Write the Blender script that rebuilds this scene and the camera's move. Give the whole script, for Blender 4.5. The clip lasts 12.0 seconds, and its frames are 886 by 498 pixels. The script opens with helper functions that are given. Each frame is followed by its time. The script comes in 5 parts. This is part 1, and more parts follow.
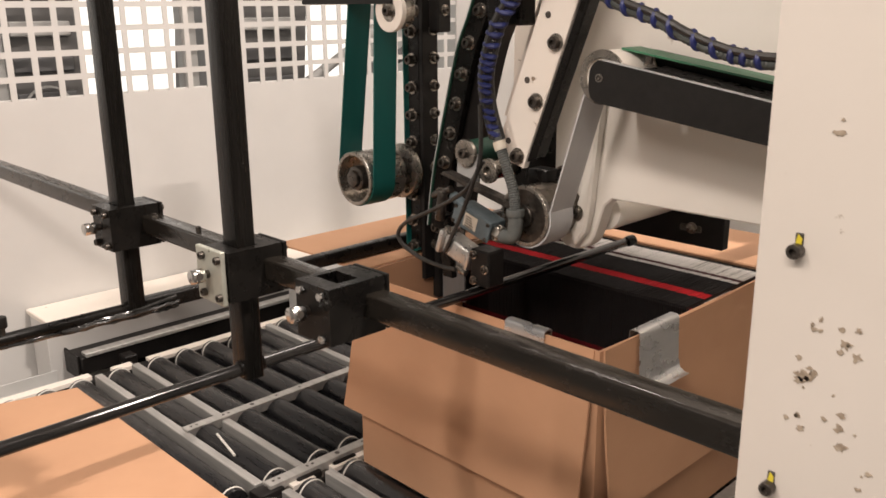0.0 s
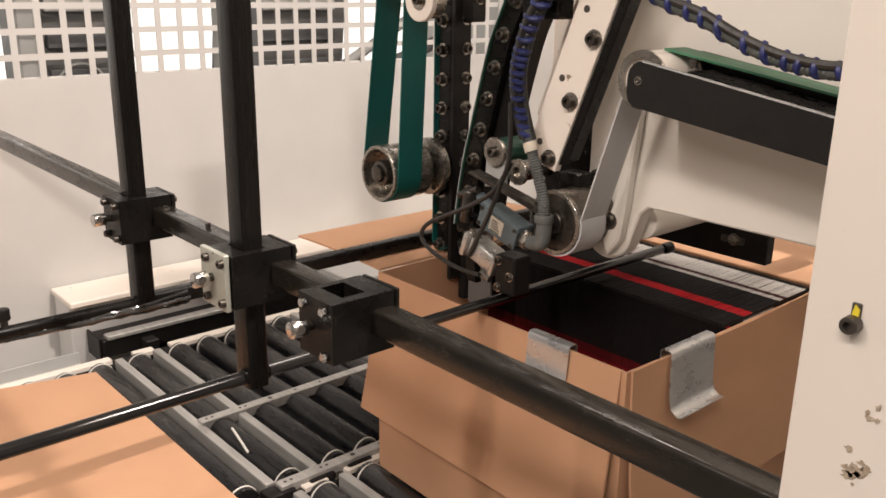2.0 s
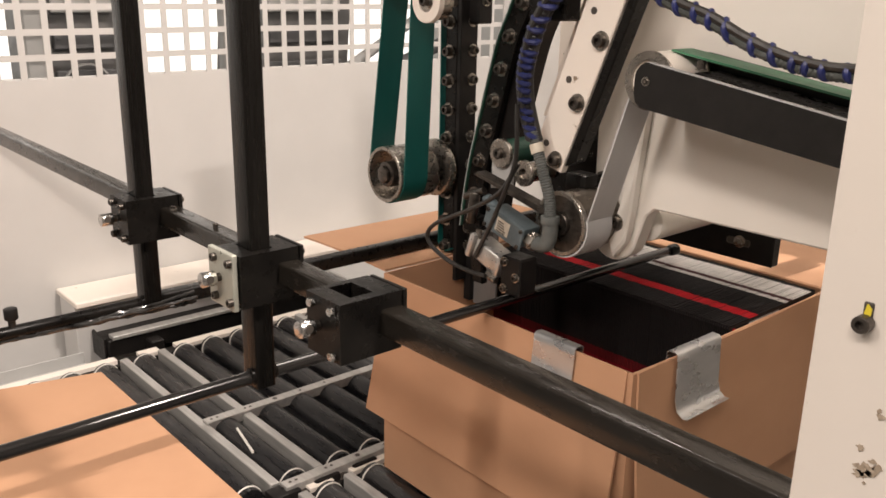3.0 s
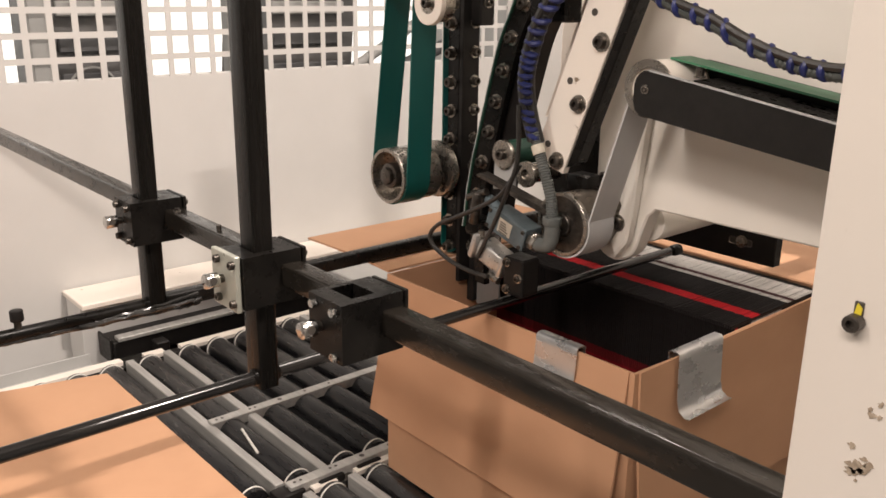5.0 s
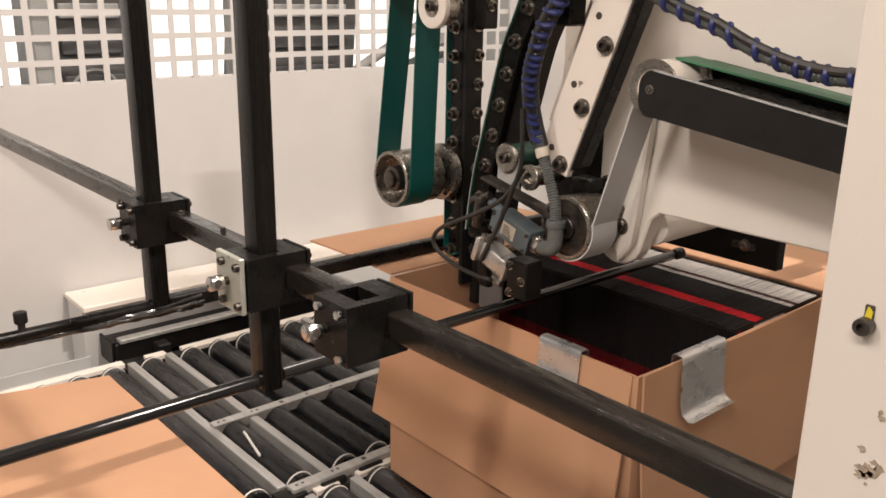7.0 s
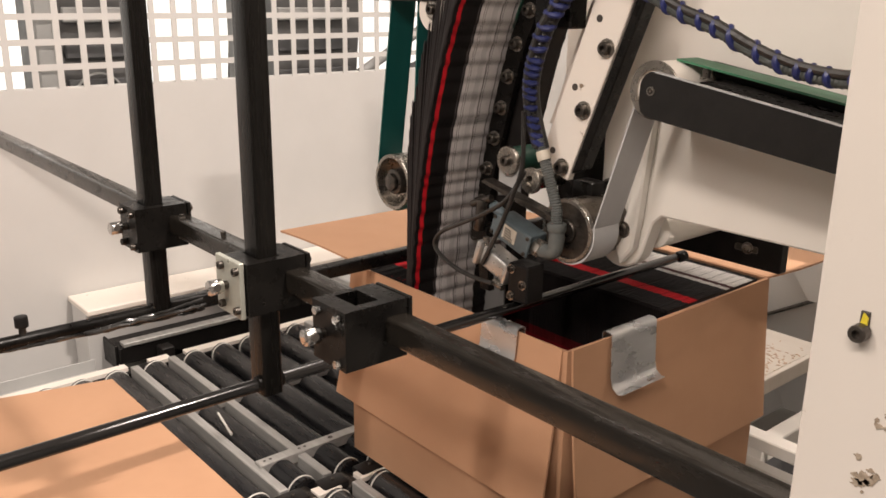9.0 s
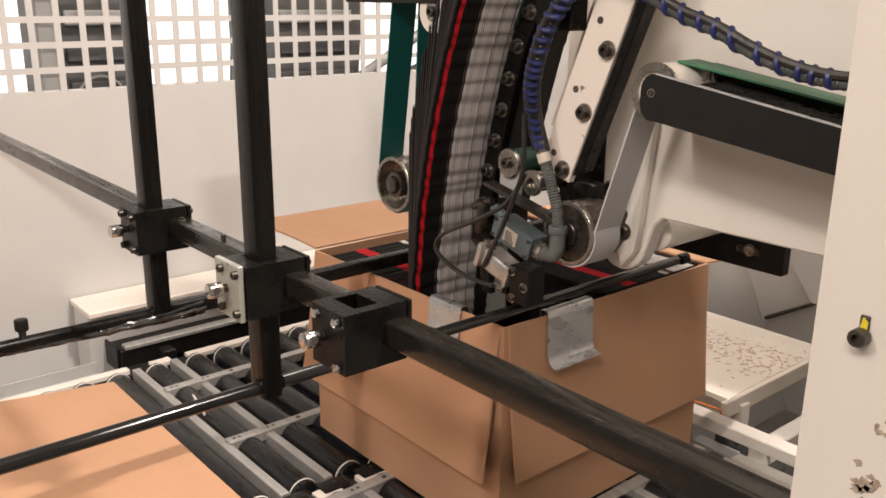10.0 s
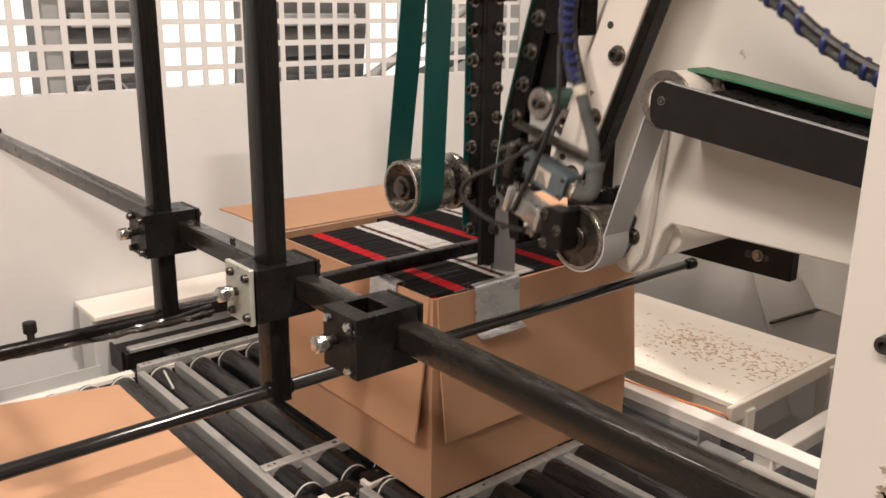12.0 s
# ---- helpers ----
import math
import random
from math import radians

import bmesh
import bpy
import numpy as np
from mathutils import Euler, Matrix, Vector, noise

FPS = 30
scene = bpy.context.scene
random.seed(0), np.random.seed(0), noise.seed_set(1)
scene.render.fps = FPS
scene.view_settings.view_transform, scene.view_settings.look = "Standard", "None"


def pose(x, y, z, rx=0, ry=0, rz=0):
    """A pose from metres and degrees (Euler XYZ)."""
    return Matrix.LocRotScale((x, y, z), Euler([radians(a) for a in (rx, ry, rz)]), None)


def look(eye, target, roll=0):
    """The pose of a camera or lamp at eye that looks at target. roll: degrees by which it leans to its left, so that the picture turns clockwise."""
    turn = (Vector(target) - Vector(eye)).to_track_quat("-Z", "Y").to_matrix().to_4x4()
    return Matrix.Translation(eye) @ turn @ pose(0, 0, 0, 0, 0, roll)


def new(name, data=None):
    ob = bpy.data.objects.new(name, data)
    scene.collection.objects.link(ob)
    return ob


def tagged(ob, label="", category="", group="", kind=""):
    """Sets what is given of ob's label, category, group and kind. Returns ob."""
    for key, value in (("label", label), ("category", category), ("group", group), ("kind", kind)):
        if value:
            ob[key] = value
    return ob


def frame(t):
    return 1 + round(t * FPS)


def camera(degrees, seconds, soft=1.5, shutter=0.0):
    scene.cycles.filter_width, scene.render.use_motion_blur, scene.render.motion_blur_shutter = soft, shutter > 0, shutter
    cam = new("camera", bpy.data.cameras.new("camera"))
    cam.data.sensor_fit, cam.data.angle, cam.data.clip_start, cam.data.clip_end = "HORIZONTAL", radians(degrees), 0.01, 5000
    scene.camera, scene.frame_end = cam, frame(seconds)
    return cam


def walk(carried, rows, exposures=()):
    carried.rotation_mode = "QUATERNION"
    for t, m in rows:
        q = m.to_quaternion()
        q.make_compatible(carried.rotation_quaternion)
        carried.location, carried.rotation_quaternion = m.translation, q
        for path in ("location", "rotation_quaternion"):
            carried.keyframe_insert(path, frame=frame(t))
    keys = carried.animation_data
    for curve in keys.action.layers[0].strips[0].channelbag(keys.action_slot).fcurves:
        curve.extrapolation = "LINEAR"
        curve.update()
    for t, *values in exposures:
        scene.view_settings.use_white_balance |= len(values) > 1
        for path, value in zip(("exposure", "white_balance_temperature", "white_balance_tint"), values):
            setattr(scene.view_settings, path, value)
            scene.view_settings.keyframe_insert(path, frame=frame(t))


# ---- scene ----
cam = camera(54.35, 12.0, soft=1.6, shutter=0.3)
# seconds, eye, turn to the left of +y, tilt, roll
PATH = [
    (0, 1.0521, -0.6189, 0.9979, 45.685, -15.705, -0.464),
    (0.5, 1.0115, -0.5771, 1.0123, 46.153, -15.979, 0.161),
    (1, 1.0127, -0.5537, 1.0156, 47.534, -16.475, 0.772),
    (1.5, 1.0088, -0.5385, 1.0139, 48.139, -16.888, 0.868),
    (2, 1.0065, -0.5346, 1.0139, 48.441, -16.966, 0.948),
    (2.5, 1.0047, -0.5395, 1.0142, 48.512, -16.890, 1.072),
    (3, 1.0050, -0.5410, 1.0125, 48.640, -16.825, 1.085),
    (5, 1.0135, -0.5408, 1.0148, 49.040, -16.781, 0.783),
    (5.5, 1.0107, -0.5393, 1.0142, 49.050, -16.689, 0.780),
    (6, 1.0095, -0.5412, 1.0148, 49.041, -16.696, 0.833),
    (6.5, 1.0110, -0.5422, 1.0146, 48.997, -16.613, 0.913),
    (7, 1.0103, -0.5463, 1.0146, 49.034, -16.567, 0.938),
    (9, 1.0123, -0.5373, 1.0156, 49.436, -16.423, 0.729),
    (9.5, 1.0114, -0.5331, 1.0152, 49.536, -16.404, 0.646),
    (10, 1.0119, -0.5313, 1.0155, 49.661, -16.290, 0.601),
    (10.5, 1.0118, -0.5320, 1.0152, 49.762, -16.143, 0.586),
    (11, 1.0093, -0.5339, 1.0159, 49.818, -16.113, 0.612),
    (11.5, 1.0055, -0.5384, 1.0167, 49.774, -16.093, 0.714),
    (12, 1.0026, -0.5405, 1.0158, 49.724, -16.048, 0.805),
]
walk(cam, [(t, pose(x, y, z, 90 + tilt, 0, turn) @ pose(0, 0, 0, 0, 0, roll)) for t, x, y, z, turn, tilt, roll in PATH])

# ---- light ----
world = bpy.data.worlds.new("hall_air")
scene.world = world
world.use_nodes = True
world.node_tree.nodes["Background"].inputs[0].default_value = (1.0, 0.93, 0.85, 1)
world.node_tree.nodes["Background"].inputs[1].default_value = 0.3
scene.view_settings.exposure = 0.0


def area_lamp(name, eye, target, sx, sy, power, colour):
    data = bpy.data.lights.new(name, "AREA")
    data.shape, data.size, data.size_y, data.energy, data.color = "RECTANGLE", sx, sy, power, colour
    ob = new(name, data)
    ob.matrix_world = look(eye, target)
    return tagged(ob, "warm white ceiling light, fluorescent tubes and added fill", "lamp", "hall lamps")


WARM = (1.0, 0.875, 0.79)
# the first two follow the cast shadows of uprights and guide rod
area_lamp("ceiling_lamp", (-0.1, -2.3, 2.9), (-0.2, 0.3, 0.2), 0.05, 1.6, 58, WARM)
area_lamp("ceiling_lamp", (1.35, 0.57, 2.95), (1.35, 0.57, 0), 0.04, 0.22, 140, WARM)
# added fill, no lamp known here: brightens the waste table and rear
area_lamp("ceiling_lamp", (-0.7, 1.55, 3.1), (-0.7, 1.55, 0), 1.0, 0.8, 52, WARM)
# added fill from the front, no lamp known: lifts column and housing
area_lamp("ceiling_lamp", (1.4, -2.2, 2.95), (0.9, 0.3, 0.7), 1.8, 0.12, 78, WARM)

# ---- materials ----


def nodes_of(mat):
    mat.use_nodes = True
    nt = mat.node_tree
    return nt, nt.nodes["Principled BSDF"]


def ramp(nt, fac, stops, mode="LINEAR"):
    n = nt.nodes.new("ShaderNodeValToRGB")
    n.color_ramp.interpolation = mode
    while len(n.color_ramp.elements) < len(stops):
        n.color_ramp.elements.new(0.5)
    for e, (p, c) in zip(n.color_ramp.elements, stops):
        e.position, e.color = p, (*c, 1)
    nt.links.new(fac, n.inputs[0])
    return n.outputs[0]


def tex_noise(nt, scale, detail=4, stretch=(1, 1, 1), rough=0.55):
    co = nt.nodes.new("ShaderNodeTexCoord")
    mp = nt.nodes.new("ShaderNodeMapping")
    mp.inputs["Scale"].default_value = stretch
    nt.links.new(co.outputs["Object"], mp.inputs[0])
    n = nt.nodes.new("ShaderNodeTexNoise")
    n.inputs["Scale"].default_value, n.inputs["Detail"].default_value, n.inputs["Roughness"].default_value = scale, detail, rough
    nt.links.new(mp.outputs[0], n.inputs["Vector"])
    return n.outputs["Fac"]


def bump(nt, bsdf, height, strength, distance=0.001):
    b = nt.nodes.new("ShaderNodeBump")
    b.inputs["Strength"].default_value, b.inputs["Distance"].default_value = strength, distance
    nt.links.new(height, b.inputs["Height"])
    nt.links.new(b.outputs[0], bsdf.inputs["Normal"])


def mix(nt, fac, a, b):
    m = nt.nodes.new("ShaderNodeMix")
    m.data_type = "RGBA"
    for sock, v in ((m.inputs[0], fac), (m.inputs[6], a), (m.inputs[7], b)):
        if isinstance(v, tuple):
            sock.default_value = (*v, 1)
        elif isinstance(v, float):
            sock.default_value = v
        else:
            nt.links.new(v, sock)
    return m.outputs[2]


def surface(name, dark, light, rough=0.5, metal=0.0, scale=30, stretch=(1, 1, 1), fine=300, relief=0.15, spread=0.1, stain=None, stain_at=0.66, stain_scale=9):
    """Two-scale mottled paint, metal or board, with a fine relief and optional stains."""
    mat = bpy.data.materials.new(name)
    nt, b = nodes_of(mat)
    big = tex_noise(nt, scale, 5, stretch)
    col = ramp(nt, big, [(0.3, dark), (0.7, light)])
    if stain:
        s = ramp(nt, tex_noise(nt, stain_scale, 6, (1, 1, 1), 0.65), [(stain_at, (0, 0, 0)), (stain_at + 0.03, (1, 1, 1))])
        col = mix(nt, s, col, stain)
    nt.links.new(col, b.inputs["Base Color"])
    r = ramp(nt, tex_noise(nt, scale * 2.7, 4, stretch), [(0.3, (max(rough - spread, 0.05),) * 3), (0.7, (min(rough + spread, 1),) * 3)])
    nt.links.new(r, b.inputs["Roughness"])
    b.inputs["Metallic"].default_value = metal
    bump(nt, b, tex_noise(nt, fine, 3, stretch), relief)
    return mat


def rubbed(name, base, light, bare, rough, stretch, metal=0.0, at=0.66, spec=0.2):
    """Black steel with long scuffs rubbed through the finish."""
    mat = surface(name, base, light, rough, metal, 22, stretch, 250, 0.08, 0.12)
    nt, b = nodes_of(mat)
    mask = ramp(nt, tex_noise(nt, 38, 6, stretch, 0.7), [(at, (0, 0, 0)), (at + 0.12, (1, 1, 1))])
    old = b.inputs["Base Color"].links[0].from_socket
    nt.links.new(mix(nt, mask, old, bare), b.inputs["Base Color"])
    b.inputs["Specular IOR Level"].default_value = spec
    return mat


BLACK_STEEL = rubbed("black_blued_steel", (0.0045, 0.004, 0.0037), (0.009, 0.008, 0.007), (0.045, 0.04, 0.035), 0.32, (1, 1, 1))
TUBE_STEEL = rubbed("rubbed_black_crossbar", (0.009, 0.0075, 0.006), (0.014, 0.012, 0.0098), (0.05, 0.044, 0.038), 0.21, (0.5, 1.4, 1.4), at=0.72, spec=0.5)
POST_STEEL = rubbed("rubbed_black_upright", (0.0045, 0.004, 0.0035), (0.009, 0.008, 0.007), (0.09, 0.08, 0.065), 0.28, (2, 2, 0.12), at=0.69)
ROD_STEEL = rubbed("polished_black_rod", (0.007, 0.007, 0.007), (0.018, 0.016, 0.015), (0.10, 0.09, 0.08), 0.17, (2, 0.12, 2), spec=0.5)
BLACK_PAINT = surface("satin_black_paint", (0.009, 0.008, 0.008), (0.015, 0.0135, 0.0125), 0.4)
BLACK_PAINT.node_tree.nodes["Principled BSDF"].inputs["Specular IOR Level"].default_value = 0.2
ROLLER_BLACK = surface("scuffed_black_roller_sleeve", (0.005, 0.005, 0.006), (0.012, 0.012, 0.013), 0.33, 0, 14, (0.4, 3, 3), 200, 0.1, 0.14)
ROLLER_BLACK.node_tree.nodes["Principled BSDF"].inputs["Specular IOR Level"].default_value = 0.55
ZINC = surface("galvanised_steel", (0.38, 0.385, 0.385), (0.54, 0.545, 0.545), 0.32, 0.2, 26, (1, 1, 1), 140, 0.25, 0.12)
ALU = surface("brushed_aluminium_profile", (0.31, 0.305, 0.29), (0.45, 0.44, 0.42), 0.4, 0.3, 18, (0.3, 4, 4), 400, 0.15, stain=(0.12, 0.11, 0.10), stain_at=0.68, stain_scale=14)
CHROME = surface("bright_plated_steel", (0.6, 0.59, 0.57), (0.75, 0.74, 0.72), 0.2, 1.0, 60)
YELLOW_ZINC = surface("yellow_passivated_plate", (0.34, 0.34, 0.29), (0.48, 0.48, 0.42), 0.36, 0.4, 16)
OILED = surface("oiled_dark_bolt_steel", (0.05, 0.043, 0.038), (0.13, 0.115, 0.10), 0.35, 0.8, 60)
WORN_STEEL = surface("worn_machined_steel", (0.24, 0.215, 0.185), (0.44, 0.41, 0.37), 0.28, 0.9, 24)
DRUM_STEEL = surface("oil_browned_drum_steel", (0.075, 0.062, 0.05), (0.19, 0.165, 0.135), 0.3, 0.75, 18)
DULL_PLATE = surface("dull_black_plate", (0.009, 0.0085, 0.008), (0.015, 0.014, 0.013), 0.55)
DULL_PLATE.node_tree.nodes["Principled BSDF"].inputs["Specular IOR Level"].default_value = 0.22
CARD = surface("brown_corrugated_board", (0.452, 0.253, 0.146), (0.503, 0.286, 0.167), 0.85, 0, 5, (1, 1, 1.6), 320, 0.14, 0.05)
WHITE_PAINT = surface("warm_white_machine_enamel", (0.70, 0.66, 0.60), (0.77, 0.735, 0.68), 0.38, 0, 3, (1, 1, 1), 260, 0.05, 0.06, stain=(0.48, 0.42, 0.36), stain_at=0.68, stain_scale=13)
CHIPPED = surface("chipped_cream_enamel", (0.72, 0.66, 0.59), (0.78, 0.72, 0.65), 0.4, 0, 3, (1, 1, 1), 220, 0.06, 0.06, stain=(0.25, 0.19, 0.13), stain_at=0.665, stain_scale=26)
COLUMN_PAINT = surface("flaking_cream_enamel", (0.60, 0.555, 0.50), (0.66, 0.61, 0.555), 0.4, 0, 3, (1, 1, 1), 220, 0.06, 0.06, stain=(0.30, 0.235, 0.17), stain_at=0.655, stain_scale=34)
WALL_WHITE = surface("matt_white_guard_panel", (0.54, 0.53, 0.512), (0.60, 0.588, 0.568), 0.55, 0, 2.5, (1, 1, 1), 200, 0.05, 0.05, stain=(0.5, 0.46, 0.42), stain_at=0.77, stain_scale=7)
CHIP_BROWN = surface("bare_primer_spot", (0.22, 0.165, 0.115), (0.42, 0.35, 0.27), 0.7, 0, 240)
BLADE_STEEL = surface("oily_blade_steel", (0.19, 0.185, 0.18), (0.31, 0.305, 0.295), 0.35, 0.4, 18, (1, 1, 0.3))
CLIP_ZINC = surface("bright_rolled_zinc", (0.50, 0.51, 0.52), (0.66, 0.665, 0.67), 0.3, 0.85, 14, (1, 0.5, 1), 120, 0.2, 0.1)
CAST = surface("bright_cast_alloy", (0.46, 0.45, 0.43), (0.64, 0.63, 0.61), 0.34, 0.8, 40, (1, 1, 1), 200, 0.3)
DARK_HOSE = surface("dark_green_grey_conduit", (0.035, 0.04, 0.036), (0.065, 0.072, 0.066), 0.5, 0, 40)
HALL_GREY = surface("dull_grey_hall_paint", (0.36, 0.345, 0.33), (0.44, 0.425, 0.405), 0.7, 0, 1.5)
GREEN_BELT = surface("teal_green_belt_fabric", (0.001, 0.078, 0.070), (0.003, 0.108, 0.098), 0.5, 0, 12, (1, 1, 0.3), 900, 0.2, 0.05)
DARK_BELT = surface("dark_green_belt", (0.012, 0.05, 0.035), (0.02, 0.075, 0.05), 0.5, 0, 20, (1, 1, 1), 900, 0.2, 0.05)
UP_GREEN = surface("worn_green_conveyor_belt", (0.035, 0.15, 0.075), (0.06, 0.20, 0.11), 0.5, 0, 12, (1, 1, 1), 700, 0.2, 0.06)
GREY_BELT = surface("pale_grey_belt_back", (0.40, 0.40, 0.41), (0.50, 0.50, 0.50), 0.45, 0, 9, (1, 1, 0.4), 500, 0.1, 0.06)
BLUE_WRAP = surface("blue_spiral_wrap", (0.014, 0.019, 0.085), (0.024, 0.034, 0.145), 0.4, 0, 40)
GREY_HOSE = surface("grey_corrugated_conduit", (0.085, 0.092, 0.088), (0.13, 0.138, 0.132), 0.5, 0, 40)
CABLE = surface("black_rubber_cable", (0.012, 0.011, 0.010), (0.03, 0.027, 0.024), 0.45, 0, 50)
SENSOR_GREY = surface("blue_grey_cast_housing", (0.075, 0.10, 0.112), (0.115, 0.145, 0.158), 0.42, 0, 40)
LABEL = surface("soiled_cream_label", (0.5, 0.45, 0.37), (0.66, 0.60, 0.50), 0.6, 0, 60)
# print, and the shade inside slots and holes drawn as dark pieces
INK_SHADE = surface("dark_print_and_hole_shade", (0.04, 0.035, 0.03), (0.07, 0.06, 0.05), 0.6)
YELLOW = surface("yellow_marking_paint", (0.62, 0.50, 0.03), (0.75, 0.62, 0.06), 0.45)
WOOD = surface("bleached_plywood_top", (0.74, 0.67, 0.585), (0.80, 0.74, 0.66), 0.6, 0, 5, (0.4, 3, 1), 90, 0.2)
SHAVINGS = surface("pale_brown_board_shavings", (0.55, 0.37, 0.24), (0.70, 0.52, 0.37), 0.85, 0, 90)
CONCRETE = surface("grey_floor_paint", (0.20, 0.19, 0.18), (0.28, 0.27, 0.25), 0.6, 0, 2)
RIB_GREY = surface("dusty_grey_machine_panel", (0.11, 0.11, 0.11), (0.17, 0.165, 0.16), 0.5, 0, 5)
DARK_GREY = surface("dark_grey_machine_paint", (0.085, 0.085, 0.088), (0.13, 0.13, 0.132), 0.5, 0, 5)
MID_GREY = surface("light_grey_machine_paint", (0.36, 0.36, 0.35), (0.44, 0.435, 0.42), 0.5, 0, 4)
PLASTIC_WRAP = surface("crumpled_stretch_film", (0.010, 0.010, 0.010), (0.06, 0.058, 0.055), 0.2, 0, 30, (1, 1, 1), 60, 0.9)
ORANGE = surface("orange_tube", (0.6, 0.16, 0.03), (0.7, 0.22, 0.05), 0.45)
WHITE_RING = surface("pale_nylon_ring", (0.6, 0.58, 0.54), (0.7, 0.68, 0.63), 0.5)


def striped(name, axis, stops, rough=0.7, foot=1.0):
    """Printed stripes along one axis of the thing; stops are metres from its own origin. foot below 1 paints shade in
    at the bottom.
    """
    mat = bpy.data.materials.new(name)
    nt, b = nodes_of(mat)
    co = nt.nodes.new("ShaderNodeTexCoord")
    sep = nt.nodes.new("ShaderNodeSeparateXYZ")
    nt.links.new(co.outputs["Object"], sep.inputs[0])
    mr = nt.nodes.new("ShaderNodeMapRange")
    lo, hi = stops[0][0], stops[-1][0]
    mr.inputs["From Min"].default_value, mr.inputs["From Max"].default_value = lo, hi
    nt.links.new(sep.outputs["XYZ".index(axis)], mr.inputs[0])
    col = ramp(nt, mr.outputs[0], [((p - lo) / (hi - lo), c) for p, c in stops], "CONSTANT")
    dirt = ramp(nt, tex_noise(nt, 60, 4), [(0.3, (0.82, 0.82, 0.82)), (0.7, (1, 1, 1))])
    m = nt.nodes.new("ShaderNodeMix")
    m.data_type, m.blend_type = "RGBA", "MULTIPLY"
    m.inputs[0].default_value = 1
    nt.links.new(col, m.inputs[6])
    nt.links.new(dirt, m.inputs[7])
    info = nt.nodes.new("ShaderNodeObjectInfo")
    tone = ramp(nt, info.outputs["Random"], [(0, (0.88, 0.88, 0.88)), (1, (1, 1, 1))])
    m2 = nt.nodes.new("ShaderNodeMix")
    m2.data_type, m2.blend_type = "RGBA", "MULTIPLY"
    m2.inputs[0].default_value = 1
    nt.links.new(m.outputs[2], m2.inputs[6])
    nt.links.new(tone, m2.inputs[7])
    # lap shade painted into the colour of the bottom 14 mm
    shade_band = nt.nodes.new("ShaderNodeMapRange")
    shade_band.inputs["From Min"].default_value, shade_band.inputs["From Max"].default_value = 0.0, 0.03
    nt.links.new(sep.outputs[2], shade_band.inputs[0])
    # fold: factor of that painted shade, foot at the bottom and 1 above
    fold = ramp(nt, shade_band.outputs[0], [(0.0, (foot,) * 3), (0.32, (foot,) * 3), (0.46, (1, 1, 1))])
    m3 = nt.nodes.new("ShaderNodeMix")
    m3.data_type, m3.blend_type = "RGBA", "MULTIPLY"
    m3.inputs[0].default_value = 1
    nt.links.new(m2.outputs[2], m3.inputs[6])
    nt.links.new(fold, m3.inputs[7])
    nt.links.new(m3.outputs[2], b.inputs["Base Color"])
    b.inputs["Roughness"].default_value = rough
    b.inputs["Specular IOR Level"].default_value = 0.2
    bump(nt, b, tex_noise(nt, 500, 2), 0.1)
    return mat


K, R, W_, G_, BR = (0.009, 0.007, 0.007), (0.60, 0.012, 0.022), (0.78, 0.75, 0.72), (0.30, 0.29, 0.29), (0.07, 0.02, 0.02)
BAG_TOP = striped("bag_rim_stripes", "Y", [(0, K), (0.066, R), (0.098, K), (0.196, W_), (0.210, BR), (0.226, W_), (0.300, K), (0.318, K)])
WF, WG, GF = (0.62, 0.595, 0.585), (0.50, 0.48, 0.475), (0.10, 0.09, 0.09)
# foot=0.55 paints the shade where each bag laps the next
BAG_FACE = striped("bag_face_stripes_lap_shade", "Y", [(0, K), (0.011, R), (0.021, K), (0.060, GF), (0.063, K), (0.066, WF), (0.075, GF), (0.0765, WF), (0.080, GF), (0.0815, WF), (0.096, WG), (0.110, WF), (0.118, GF), (0.1195, WF), (0.123, GF), (0.1245, WF), (0.148, GF), (0.151, WG), (0.175, K), (0.318, K)], foot=0.55)
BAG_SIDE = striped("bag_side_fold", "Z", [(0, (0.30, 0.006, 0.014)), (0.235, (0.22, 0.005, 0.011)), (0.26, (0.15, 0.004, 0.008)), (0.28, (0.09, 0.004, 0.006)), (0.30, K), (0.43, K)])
BAG_RED = surface("red_bag_print", (0.50, 0.012, 0.025), (0.58, 0.02, 0.035), 0.5)
# black of folds and print, also the painted shade between packed rims
BAG_BLACK = surface("black_bag_fold_gap_shade", (0.010, 0.008, 0.008), (0.02, 0.015, 0.015), 0.55)

# ---- mesh helpers ----


def box(bm, x0, x1, y0, y1, z0, z1, bevel=0.0, segs=1):
    r = bmesh.ops.create_cube(bm, size=1, matrix=Matrix.Translation(((x0 + x1) / 2, (y0 + y1) / 2, (z0 + z1) / 2)) @ Matrix.Diagonal((x1 - x0, y1 - y0, z1 - z0, 1)))
    if bevel:
        es = list({e for v in r["verts"] for e in v.link_edges})
        bmesh.ops.bevel(bm, geom=es, offset=bevel, segments=segs, affect="EDGES", profile=0.5)
    return bm


def rod(bm, a, b, r0, r1=None, segs=24, bevel=0.0):
    """A round bar from a to b."""
    a, b = Vector(a), Vector(b)
    d = b - a
    m = Matrix.Translation((a + b) / 2) @ d.to_track_quat("Z", "Y").to_matrix().to_4x4()
    r = bmesh.ops.create_cone(bm, cap_ends=True, segments=segs, radius1=r0, radius2=r0 if r1 is None else r1, depth=d.length, matrix=m)
    if bevel:
        es = [e for e in {e for v in r["verts"] for e in v.link_edges} if len(e.link_faces) == 2 and e.calc_face_angle(0) > 1.0]
        bmesh.ops.bevel(bm, geom=es, offset=bevel, segments=2, affect="EDGES", profile=0.5)
    return bm


